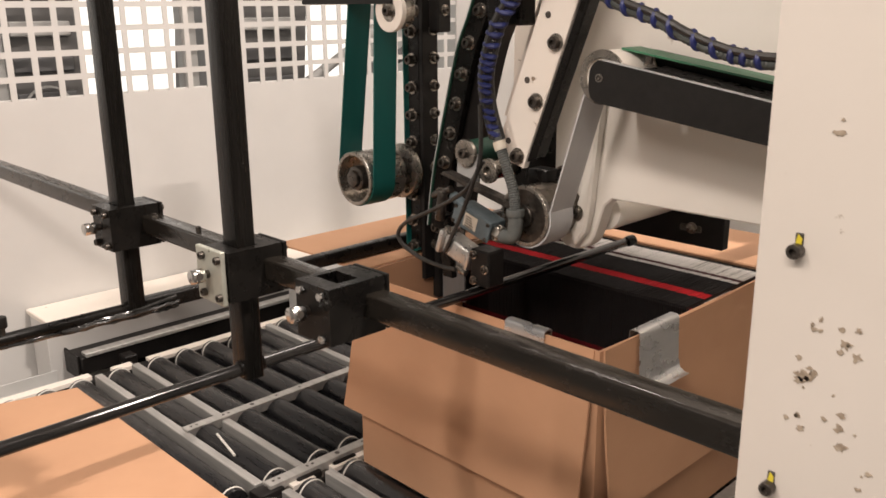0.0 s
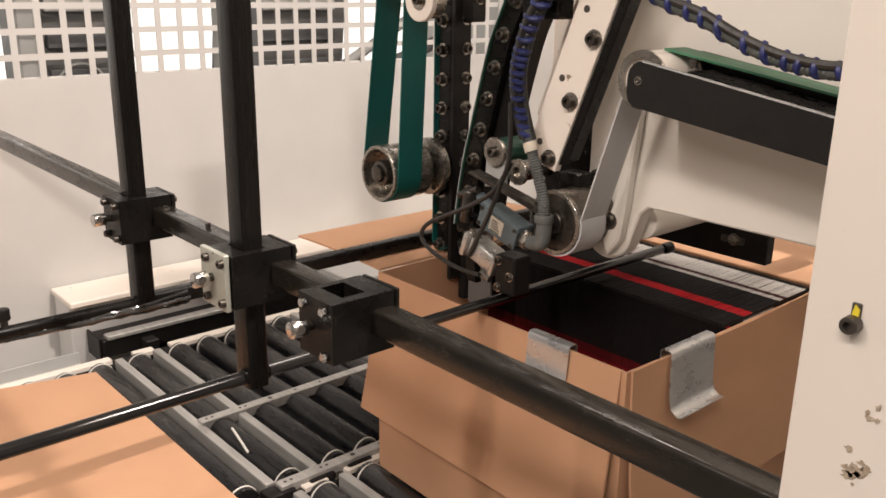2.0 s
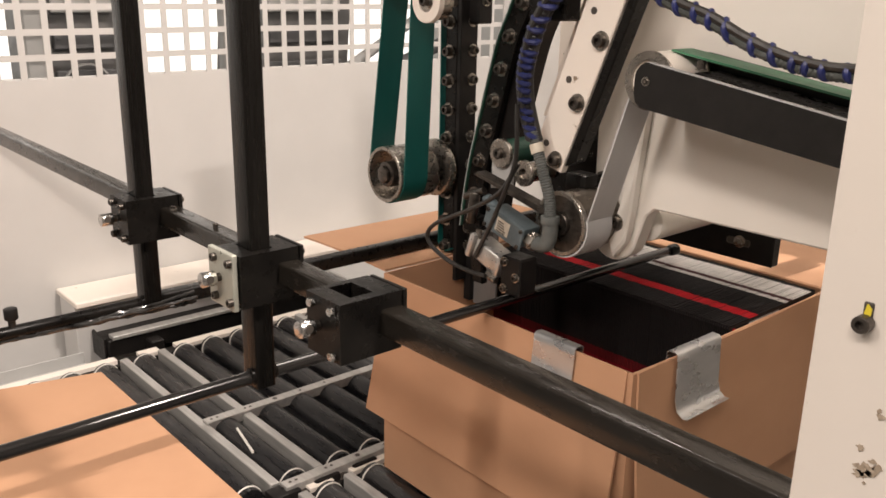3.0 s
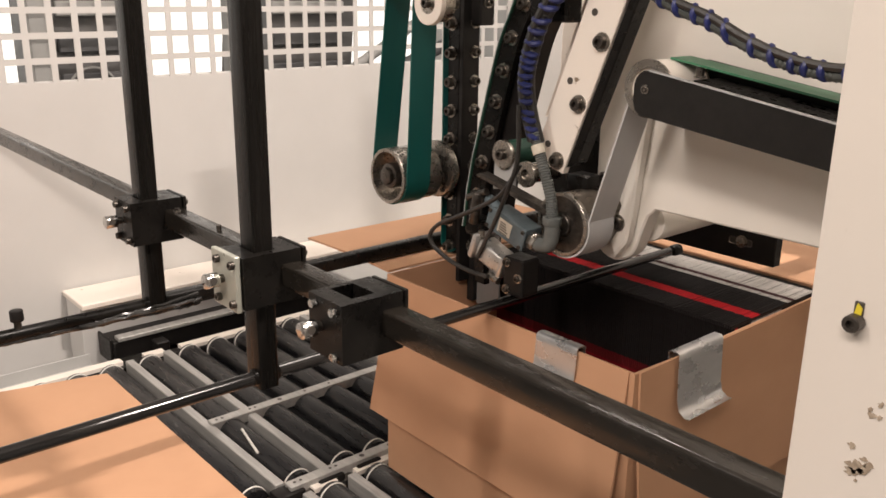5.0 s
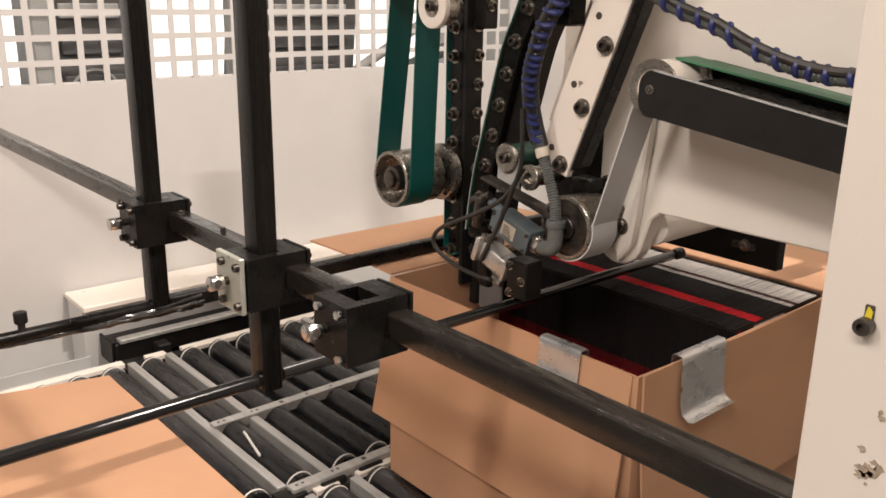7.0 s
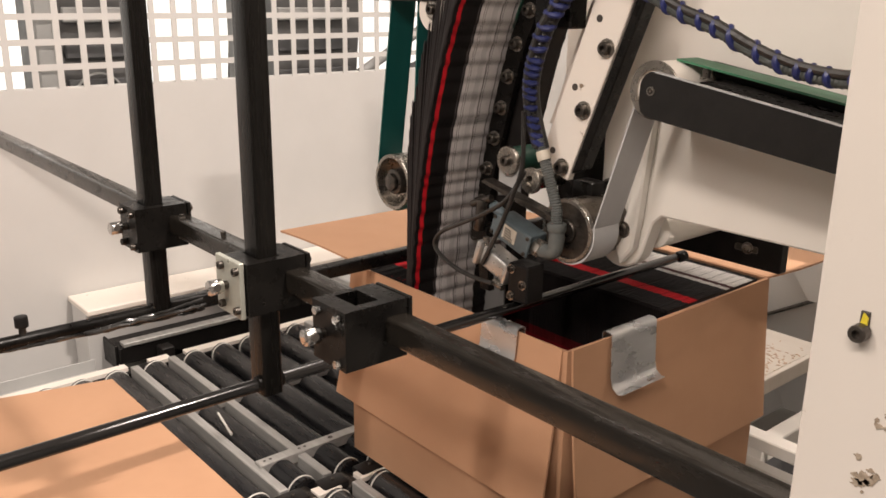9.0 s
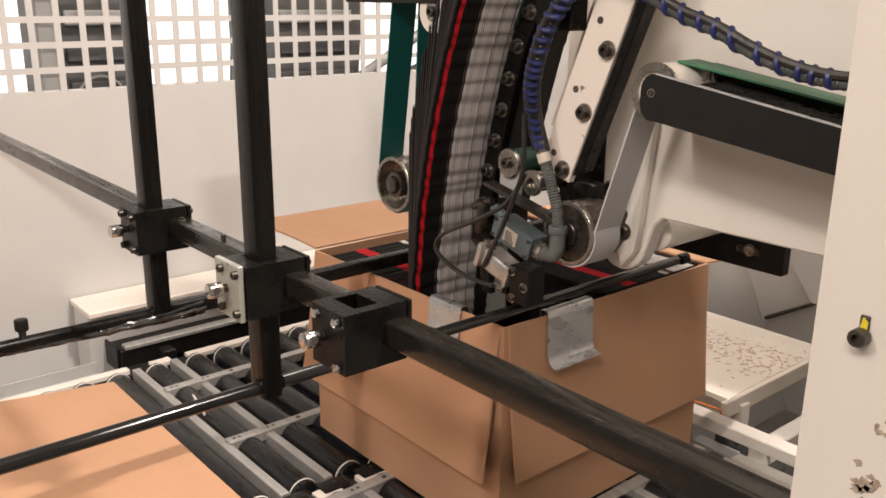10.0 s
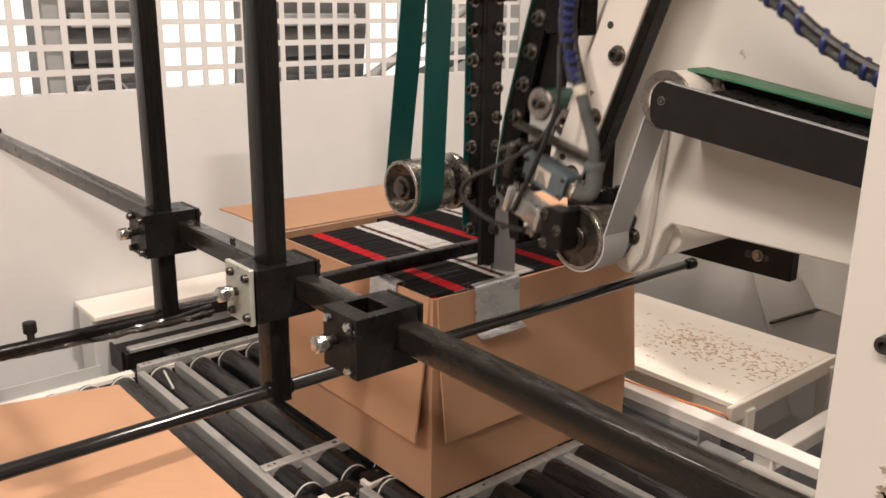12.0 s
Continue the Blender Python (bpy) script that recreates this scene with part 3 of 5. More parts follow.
def guide_frame():
    fr = thing("guide_gantry", (0.0, 0.05, BAR_Z), "black square tube guide frame with clamped uprights and rods", "gantry")
    part("crossbar", square_tube(bm_(), (-1.64, BAR_Y + T / 2, BAR_Z + T / 2 + 0.002), (1.3, BAR_Y + T / 2, BAR_Z + T / 2 + 0.002), 0.0165), TUBE_STEEL, fr, "rubbed black square crossbar")
    part("end_bracket", box(bm_(), -1.65, -1.64, 0.025, 0.071, 0.61, 0.656, 0.002), BLACK_STEEL, fr)
    for x in (-0.015, -0.399):
        part("upright", square_tube(bm_(), (x - 0.006, 0.015, 0.462), (x - 0.006, 0.015, 1.75), wide=0.006), POST_STEEL, fr)
        part("weld", rod(bm_(), (x, -0.006, 0.478), (x, 0.036, 0.478), 0.0128, segs=18, bevel=0.003), BLACK_STEEL, fr)
    part("top_bar", square_tube(bm_(), (-1.64, 0.015, 1.765), (1.3, 0.015, 1.765)), TUBE_STEEL, fr)
    clamp_block(fr, -0.399, BLACK_STEEL, False, False)
    clamp_block(fr, -0.015, YELLOW_ZINC, False, False)
    clamp_block(fr, 0.215, BLACK_STEEL, True, True)
    part("guide_rod", rod(bm_(), (-0.015, -0.9, ROD_Z), (-0.015, 1.02, ROD_Z), 0.0098, segs=24, bevel=0.003), ROD_STEEL, fr, "polished black guide rod")
    part("rod_tip", rod(bm_(), (-0.015, 1.008, ROD_Z), (-0.008, 1.03, ROD_Z + 0.003), 0.0125, segs=20, bevel=0.004), BLACK_STEEL, fr)
    part("guide_rod", rod(bm_(), (-0.399, -0.9, ROD_Z), (-0.399, 0.12, ROD_Z), 0.0105, segs=24, bevel=0.003), BLACK_STEEL, fr)
    part("guide_bar", square_tube(bm_(), (-0.399, 0.03, ROD_Z), (-0.399, 1.3, ROD_Z), 0.0135), BLACK_STEEL, fr, "flat black guide bar")
    bolt(fr, (-0.197, 0.046, 0.6495), (0, 0, 1), 0.0042, 0.008, True, OILED, False)
    bolt(fr, (-0.345, 0.044, 0.6495), (0, 0, 1), 0.0042, 0.004, True, OILED, True)
    st = part("stop_knob", rod(bm_(), (-0.399, -0.212, 0.485), (-0.399, -0.212, 0.498), 0.006, segs=14), OILED, fr)
    part("knurled_head", rod(bm_(), (-0.399, -0.212, 0.498), (-0.399, -0.212, 0.517), 0.0105, segs=18, bevel=0.002), BLACK_PAINT, st)
    line = smooth_line([(-0.399, -0.28, 0.466), (-0.393, -0.1, 0.468), (-0.385, 0.02, 0.474), (-0.378, 0.085, 0.482)], 8)
    rnd = random.Random(3)
    for k in range(5):
        film_ = bm_()
        off = Vector((rnd.uniform(-0.006, 0.01), 0, rnd.uniform(-0.012, 0.008)))
        sweep(film_, [p + off * (i / len(line)) * 1.5 + Vector((0, 0, rnd.uniform(-0.0015, 0.0015))) for i, p in enumerate(line)], 0.0034, 6)
        part("film_wrap", film_, PLASTIC_WRAP, fr, "crumpled dark stretch film")


guide_frame()

# ---- near column ----


def column():
    c = thing("machine_column", (0.98, -0.03, FLOOR), "cream painted steel machine column with chipped paint", "machine column")
    part("post", box(bm_(), 0.805, 1.25, -0.09, 0.015, FLOOR, 2.2, 0.004, 2), COLUMN_PAINT, c)
    for x, z in ((0.8332, 0.8475), (0.8312, 0.6785)):
        # dark piece painted for the shade in the slot behind the bolt
        bm = box(bm_(), x - 0.0026, x + 0.0026, -0.0912, -0.0895, z - 0.003, z + 0.0112, 0.0006)
        part("bolt_slot", bm, INK_SHADE, c, "dark piece for the shade in the bolt slot")
        part("yellow_mark", prism(bm_(), [(x - 0.0016, z + 0.004), (x + 0.0020, z + 0.003), (x + 0.0022, z + 0.008), (x - 0.0004, z + 0.0105)], -0.0925, -0.0908), YELLOW, c, "yellow paint mark")
        bolt(c, (x - 0.0002, -0.0912, z), (0, -1, 0), 0.0049, 0.0075, True, OILED, False)
    # flaked spots where the paint has gone
    rnd = random.Random(8)
    for x, z, w, h, n in ((0.8507, 0.9236, 0.005, 0.006, 2), (0.8525, 0.8045, 0.008, 0.010, 5), (0.850, 0.765, 0.011, 0.013, 9), (0.868, 0.79, 0.012, 0.02, 6), (0.89, 0.715, 0.006, 0.02, 3), (0.842, 0.735, 0.006, 0.012, 4), (0.872, 0.735, 0.012, 0.015, 5)):
        for _ in range(n):
            cx, cz = x + rnd.gauss(0, w * 0.5), z + rnd.gauss(0, h * 0.5)
            r, k = rnd.uniform(0.0008, 0.0040), rnd.randrange(11, 17)
            pts = [(cx + r * rnd.uniform(0.35, 1.5) * math.cos(2 * math.pi * a / k), cz + r * rnd.uniform(0.3, 1.3) * math.sin(2 * math.pi * a / k)) for a in range(k)]
            part("paint_chip", prism(bm_(), pts, -0.0907, -0.0898), CHIP_BROWN, c, "bare brown spot in the paint")
    return c


column()

# ---- carton, clips, bags ----
CX0, CX1, CY0, CY1, CZ = -0.334, 0.293, 0.478, 1.108, 0.452
BOARD = 0.005


def bowed_board(axis, at, lo, hi, z0, z1, bow, lean=0.0, thick=BOARD, n=10):
    """A board on edge that bellies a little; axis is the one it faces along."""
    bm = bm_()
    rows = []
    for i in range(n + 1):
        u = i / n
        s = lo + (hi - lo) * u
        col = []
        for j in range(n + 1):
            w = j / n
            d = bow * math.sin(math.pi * u) * (0.35 + 0.65 * w) + lean * (1 - w)
            z = z0 + (z1 - z0) * w
            for k in (0, thick):
                col.append(bm.verts.new((at + d + k, s, z) if axis == "x" else (s, at + d + k, z)))
        rows.append(col)
    m = 2 * (n + 1)
    for a, b in zip(rows, rows[1:]):
        for j in range(0, m - 2, 2):
            bm.faces.new((a[j], b[j], b[j + 2], a[j + 2]))
            bm.faces.new((a[j + 1], a[j + 3], b[j + 3], b[j + 1]))
        for e in (0, m - 2):
            bm.faces.new((a[e], a[e + 1], b[e + 1], b[e]))
    for r in (rows[0], rows[-1]):
        for j in range(0, m - 2, 2):
            bm.faces.new((r[j], r[j + 1], r[j + 3], r[j + 2]))
    bmesh.ops.recalc_face_normals(bm, faces=bm.faces)
    return bm


def sheet_flap(hinge_a, hinge_b, tip_b, tip_a, thick=0.0045, sag=0.004):
    """A folded flap between a hinge line and its free edge."""
    n = 8
    ha, hb, ta, tb = Vector(hinge_a), Vector(hinge_b), Vector(tip_a), Vector(tip_b)
    nrm = (hb - ha).cross(ta - ha).normalized()
    bm = bm_()
    grid = []
    for i in range(n + 1):
        row = []
        for j in range(n + 1):
            u, w = i / n, j / n
            p = (ha.lerp(hb, u)).lerp(ta.lerp(tb, u), w) + nrm * sag * math.sin(math.pi * w) * (1 + 0.5 * math.sin(5 * u))
            row.append((bm.verts.new(p), bm.verts.new(p + nrm * thick)))
        grid.append(row)
    for i in range(n):
        for j in range(n):
            a, b, c, d = grid[i][j], grid[i + 1][j], grid[i + 1][j + 1], grid[i][j + 1]
            bm.faces.new((a[0], b[0], c[0], d[0]))
            bm.faces.new((a[1], d[1], c[1], b[1]))
    for i in range(n):
        for j in (0, n):
            bm.faces.new((grid[i][j][0], grid[i + 1][j][0], grid[i + 1][j][1], grid[i][j][1]))
            bm.faces.new((grid[j][i][0], grid[j][i + 1][0], grid[j][i + 1][1], grid[j][i][1]))
    bmesh.ops.recalc_face_normals(bm, faces=bm.faces)
    return bm


CARTON_BASE = Vector(((CX0 + CX1) / 2, (CY0 + CY1) / 2, 0.004))


def make_carton():
    c = thing("carton", CARTON_BASE, "large open brown corrugated carton with folded-out flaps", "carton")
    part("bottom", box(bm_(), CX0, CX1, CY0, CY1, 0.004, 0.010), CARD, c)
    part("wall", bowed_board("y", CY0, CX0, CX1, 0.004, CZ, -0.003), CARD, c)
    part("wall", bowed_board("y", CY1 - BOARD, CX0, CX1, 0.004, CZ, 0.003), CARD, c)
    part("wall", bowed_board("x", CX0, CY0 + BOARD, CY1 - BOARD, 0.004, CZ, -0.002), CARD, c)
    part("wall", bowed_board("x", CX1 - BOARD, CY0 + BOARD, CY1 - BOARD, 0.004, CZ, 0.007), CARD, c)
    z = CZ + 0.001
    part("flap", sheet_flap((CX0 + 0.004, CY0 - 0.002, z), (CX1 - 0.010, CY0 - 0.002, z), (CX1 - 0.010, CY0 - 0.038, 0.148), (CX0 - 0.026, CY0 - 0.030, 0.145)), CARD, c)
    part("flap", sheet_flap((CX1 + 0.004, CY0 + 0.010, z), (CX1 + 0.004, CY1 - 0.004, z), (CX1 + 0.024, CY1 + 0.006, 0.140), (CX1 + 0.026, CY0 + 0.019, 0.145)), CARD, c)
    part("flap", sheet_flap((CX0 - 0.001, CY0 + 0.004, z), (CX0 - 0.001, CY1 - 0.004, z), (CX0 - 0.316, CY1 - 0.004, z - 0.004), (CX0 - 0.316, CY0 + 0.008, z - 0.001)), CARD, c)
    part("flap", sheet_flap((CX1 - 0.004, CY1 + 0.001, z), (CX0 + 0.004, CY1 + 0.001, z), (CX0 + 0.004, CY1 + 0.30, z - 0.01), (CX1 - 0.004, CY1 + 0.30, z - 0.01)), CARD, c)
    bars = part("print_bars", box(bm_(), CX1 + 0.0005, CX1 + 0.0015, CY0 + 0.19, CY0 + 0.25, 0.03, 0.04), INK_SHADE, c)
    return c


def make_clip(name, base, turn, w, drop=1.0):
    """A bent galvanised clip that straddles a carton edge: local y along the edge, x outwards."""
    prof = [(-0.010, -0.050), (-0.010, 0.004), (-0.007, 0.0065), (0.006, 0.0065), (0.010, 0.003), (0.0115, -0.03), (0.014, -0.075), (0.019, -0.093), (0.030, -0.100), (0.038, -0.100)]
    line = [Vector((o, z * (drop if z < 0 and o > 0 else 1))) for o, z in prof]
    fine = [v for k in range(len(line) - 1) for v in (line[k], line[k].lerp(line[k + 1], 0.5))] + [line[-1]]
    bm = strap(bm_(), [(v.x, v.y) for v in fine], -w, w, 0.0014)
    ob = new(name, finish(name, bm, CLIP_ZINC, 1.2))
    ob.matrix_world = Matrix.Translation(base) @ pose(0, 0, 0, 0, 0, turn)
    return tagged(ob, "bent galvanised sheet metal clip hooked over the carton edge", "clip", "carton clips")


BAG_W, BAG_H = 0.318, 0.436


def bag_mesh(thick, fold, mats):
    """A flat folded bag on edge: faces along x, rim on top, soft fold at the foot."""
    bm = bm_()
    prof = [(0.0, 0.6), (0.002, 1.0), (BAG_W - 0.002, 1.0), (BAG_W, 0.6)]
    zs = [(0, 0.2), (0.004, 1.0 + fold * 0.7), (0.009, 1.0 + fold), (0.020, 1.0), (BAG_H - 0.007, 1.0), (BAG_H - 0.0015, 0.55 if fold == 0 else 1.0), (BAG_H, 0.45 if fold == 0 else 1.0)]
    top = len(zs) - 1
    grid = {}
    for i, (yy, k) in enumerate(prof):
        for j, (z, w) in enumerate(zs):
            for s in (-1, 1):
                grid[i, j, s] = bm.verts.new((s * thick / 2 * k * (w if s > 0 else min(w, 1.0)), yy, z))
    for i in range(3):
        for j in range(top):
            for s in (-1, 1):
                f = bm.faces.new([grid[i, j, s], grid[i + 1, j, s], grid[i + 1, j + 1, s], grid[i, j + 1, s]])
                # slot 3 paints the dark gap between neighbouring rims black
                f.material_index = 1 if j == top - 1 else (3 if j == top - 2 and fold == 0 else (2 if i == 0 else 0))
        bm.faces.new([grid[i, top, -1], grid[i + 1, top, -1], grid[i + 1, top, 1], grid[i, top, 1]]).material_index = 1
        bm.faces.new([grid[i, 0, -1], grid[i, 0, 1], grid[i + 1, 0, 1], grid[i + 1, 0, -1]]).material_index = 0
    for i in (0, 3):
        for j in range(top):
            bm.faces.new([grid[i, j, -1], grid[i, j + 1, -1], grid[i, j + 1, 1], grid[i, j, 1]]).material_index = 2
    bmesh.ops.recalc_face_normals(bm, faces=bm.faces)
    return finish("bag", bm, mats, 0.9)


STEP_A = 0.0046
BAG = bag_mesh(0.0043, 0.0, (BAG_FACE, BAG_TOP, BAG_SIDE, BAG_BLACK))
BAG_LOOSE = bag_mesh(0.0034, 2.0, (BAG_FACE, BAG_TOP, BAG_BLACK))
ROW_A, ROW_B = 0.786, 0.4885


def make_bag_row():
    """The row that already stands in the carton: bags on edge, rims up."""
    st = thing("bag_row", (0.0, ROW_A + BAG_W / 2, 0.011), "row of flat black, red and white striped bags on edge", "bags", "packed bags")
    rnd = random.Random(11)
    n = int((CX1 - CX0 - 0.03) / STEP_A)
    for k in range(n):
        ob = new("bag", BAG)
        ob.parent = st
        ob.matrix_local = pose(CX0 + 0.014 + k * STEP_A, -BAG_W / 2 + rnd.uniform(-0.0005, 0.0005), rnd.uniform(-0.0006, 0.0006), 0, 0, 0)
    return st


carton = make_carton()
clip_near = make_clip("edge_clip", (0.138, CY0 + 0.003, CZ + 0.002), -90, 0.045, 0.62)
clip_side = make_clip("edge_clip", (CX1 - 0.002, 0.645, CZ + 0.002), 0, 0.063)
bag_row = make_bag_row()

N_LOOSE = 150
loose = []
for _k in range(N_LOOSE):
    loose.append(tagged(new("bag", BAG_LOOSE), "flat striped paper bag, black, red and white", "bag", "bags from the feed"))


def print_face(ob):
    """Printed front of the last bags: black panel, red slash, a column of unreadable white print and an orange dot."""
    x = 0.0017

    def sheet(pts, lift):
        bm = bm_()
        lo = [bm.verts.new((x, a, b)) for a, b in pts]
        hi = [bm.verts.new((x + lift, a, b)) for a, b in pts]
        bm.faces.new(hi)
        bm.faces.new(lo[::-1])
        for p in range(len(pts)):
            q = (p + 1) % len(pts)
            bm.faces.new([lo[p], lo[q], hi[q], hi[p]])
        bmesh.ops.recalc_face_normals(bm, faces=bm.faces)
        return bm

    def piece(name, pts, lift, mat, label=""):
        o = new(name, finish(name, sheet(pts, lift), mat))
        o.parent = ob
        tagged(o, label)

    piece("black_panel", [(0.022, 0.024), (0.118, 0.024), (0.118, BAG_H - 0.003), (0.022, BAG_H - 0.003)], 0.0005, BAG_BLACK)
    piece("red_slash", [(0.040, 0.250), (0.058, 0.345), (0.074, 0.255), (0.112, 0.175), (0.112, 0.100), (0.094, 0.095)], 0.0009, BAG_RED, "red printed slash")
    piece("orange_dot", [(0.080 + 0.014 * math.cos(radians(a)), 0.066 + 0.030 * math.sin(radians(a))) for a in range(0, 360, 20)], 0.0012, ORANGE, "orange printed dot")
    for k in range(12):
        z = 0.120 + k * 0.0215
        piece("print_bar", [(0.086, z), (0.099, z + 0.003), (0.099, z + 0.018), (0.086, z + 0.015)], 0.0013, MID_GREY)


for _ob in loose[-2:]:
    print_face(_ob)
    tagged(_ob, "flat paper bag with black, red and white printed face", "bag", "bags from the feed")


# ---- carriage bars under the carton ----
def make_carriage():
    c = thing("transfer_carriage", (0.0, 0.7, 0.0), "sliding carriage of drilled flat steel bars under the carton", "conveyor carriage")
    for x in (-0.770, -0.410, -0.048, 0.314):
        bm = box(bm_(), x - 0.014, x + 0.014, 0.268, 1.12, -0.022, 0.0035, 0.0015)
        b = part("flight_bar", bm, ALU, c)
        for k, y in enumerate((0.285, 0.30, 0.375, 0.39, 0.46, 0.535, 0.61)):
            part("hole", rod(bm_(), (x, y, 0.0032), (x, y, 0.0041), 0.0036 if k != 4 else 0.006, segs=12), INK_SHADE, b)
    part("loose_tie", rod(bm_(), (-0.689, 0.3106, 0.003), (-0.569, 0.2855, 0.003), 0.0032, segs=8), WHITE_RING, c, "loose white plastic tie")
    return c


carriage = make_carriage()

# ---- feed machine ----


def belt_drive():
    """Lower and upper pulleys with the wide teal belt."""
    d = thing("belt_drive", (-0.36, 0.56, 0.65), "teal flat belt running over a steel pulley", "belt drive")
    cx, cz, R1 = -0.358, 0.650, 0.0565
    p = part("pulley", ring(bm_(), (cx, 0.497, cz), (0, 1, 0), R1, R1 - 0.007, 0.10), WORN_STEEL, d, "worn open steel pulley")
    part("web", rod(bm_(), (cx, 0.53, cz), (cx, 0.54, cz), R1 - 0.006, segs=32), WORN_STEEL, p)
    part("hub", rod(bm_(), (cx, 0.500, cz), (cx, 0.53, cz), 0.026, segs=28, bevel=0.004), OILED, p)
    part("hub_nut", rod(bm_(), (cx, 0.492, cz), (cx, 0.501, cz), 0.018, segs=6, bevel=0.001), OILED, p)
    part("hub_bore", rod(bm_(), (cx, 0.4913, cz), (cx, 0.4925, cz), 0.005, segs=12), INK_SHADE, p)
    f = part("flange", rod(bm_(), (cx, 0.622, cz), (cx, 0.640, cz), 0.060, segs=40, bevel=0.003), WORN_STEEL, d, "worn steel bearing flange")
    part("shaft", rod(bm_(), (cx, 0.50, cz), (cx, 1.05, cz), 0.018), OILED, d)
    for a in (35, 125, 215, 305):
        bolt(f, (cx + 0.05 * math.cos(radians(a)), 0.622, cz + 0.05 * math.sin(radians(a))), (0, -1, 0), 0.005, 0.004, True, OILED, False)
    line = [(-0.327, 1.35), (-0.365, 0.996)]
    for a in range(172, 372, 8):
        line.append((cx + (R1 + 0.001) * math.cos(radians(a)), cz + (R1 + 0.001) * math.sin(radians(a))))
    line += [(-0.283, 0.997), (-0.272, 1.35)]
    part("belt", strap(bm_(), line, 0.503, 0.562, 0.003), GREEN_BELT, d, "teal green flat belt")
    part("support", box(bm_(), -0.40, -0.20, 1.05, 1.07, 0.58, 1.6, 0.003), CHIPPED, d)


belt_drive()


def guide_roller():
    """The roller that turns the belt, on its black cross plate."""
    u = thing("guide_roller", ROLLER_BASE, "cream guide roller on a black cross plate", "roller")
    part("roller", ring(bm_(), (-0.228, 0.492, 0.990), (0, 1, 0), 0.039, 0.020, 0.012), CHIPPED, u, "cream enamelled roller")
    part("roller_body", rod(bm_(), (-0.228, 0.504, 0.990), (-0.228, 0.53, 0.990), 0.034), WORN_STEEL, u)
    part("core", rod(bm_(), (-0.228, 0.4945, 0.990), (-0.228, 0.503, 0.990), 0.021, segs=24), WORN_STEEL, u)
    bolt(u, (-0.228, 0.4945, 0.990), (0, -1, 0), 0.0095, 0.010, True, OILED, True)
    part("shaft", rod(bm_(), (-0.228, 0.53, 0.990), (-0.228, 0.56, 0.990), 0.012), OILED, u)
    part("cross_plate", box(bm_(), -0.50, -0.215, 0.487, 0.499, 1.0035, 1.075, 0.002), BLACK_PAINT, u, "black cross plate")
    return u


ROLLER_BASE = Vector((-0.228, 0.51, 0.99))
roller_unit = guide_roller()


def rail_b():
    r = thing("belt_rail", (-0.35, 0.675, 0.9), "black upright belt rail studded with guide rollers", "belt rail", "belt rails")
    part("rail", box(bm_(), -0.361, -0.328, 0.660, 0.672, 0.462, 1.5, 0.001), BLACK_STEEL, r)
    part("rail_side", box(bm_(), -0.327, -0.316, 0.660, 0.706, 0.40, 1.5, 0.001), BLACK_PAINT, r)
    line = [(-0.370, 1.5), (-0.367, 0.50)] + [(-0.345 + 0.022 * math.cos(radians(a)), 0.485 + 0.020 * math.sin(radians(a))) for a in range(180, 330, 20)]
    part("belt", strap(bm_(), line, 0.652, 0.70, 0.003), GREEN_BELT, r, "dark green belt edge")
    z = 0.475
    while z < 1.45:
        bolt(r, (-0.349, 0.660, z), (0, -1, 0), 0.0098, 0.013, True, OILED, True, "guide_bolt")
        bolt(r, (-0.316, 0.692, z + 0.004), (1, 0, 0), 0.0088, 0.010, True, OILED, True, "guide_bolt")
        z += 0.0590
    part("bracket", box(bm_(), -0.318, -0.288, 0.68, 0.72, 0.945, 1.05, 0.003), BLACK_PAINT, r)
    bolt(r, (-0.288, 0.70, 0.99), (1, 0, 0), 0.008, 0.008)
    return r


belt_rail = rail_b()
HEAD_BASE = (-0.05, 0.57, 0.60)


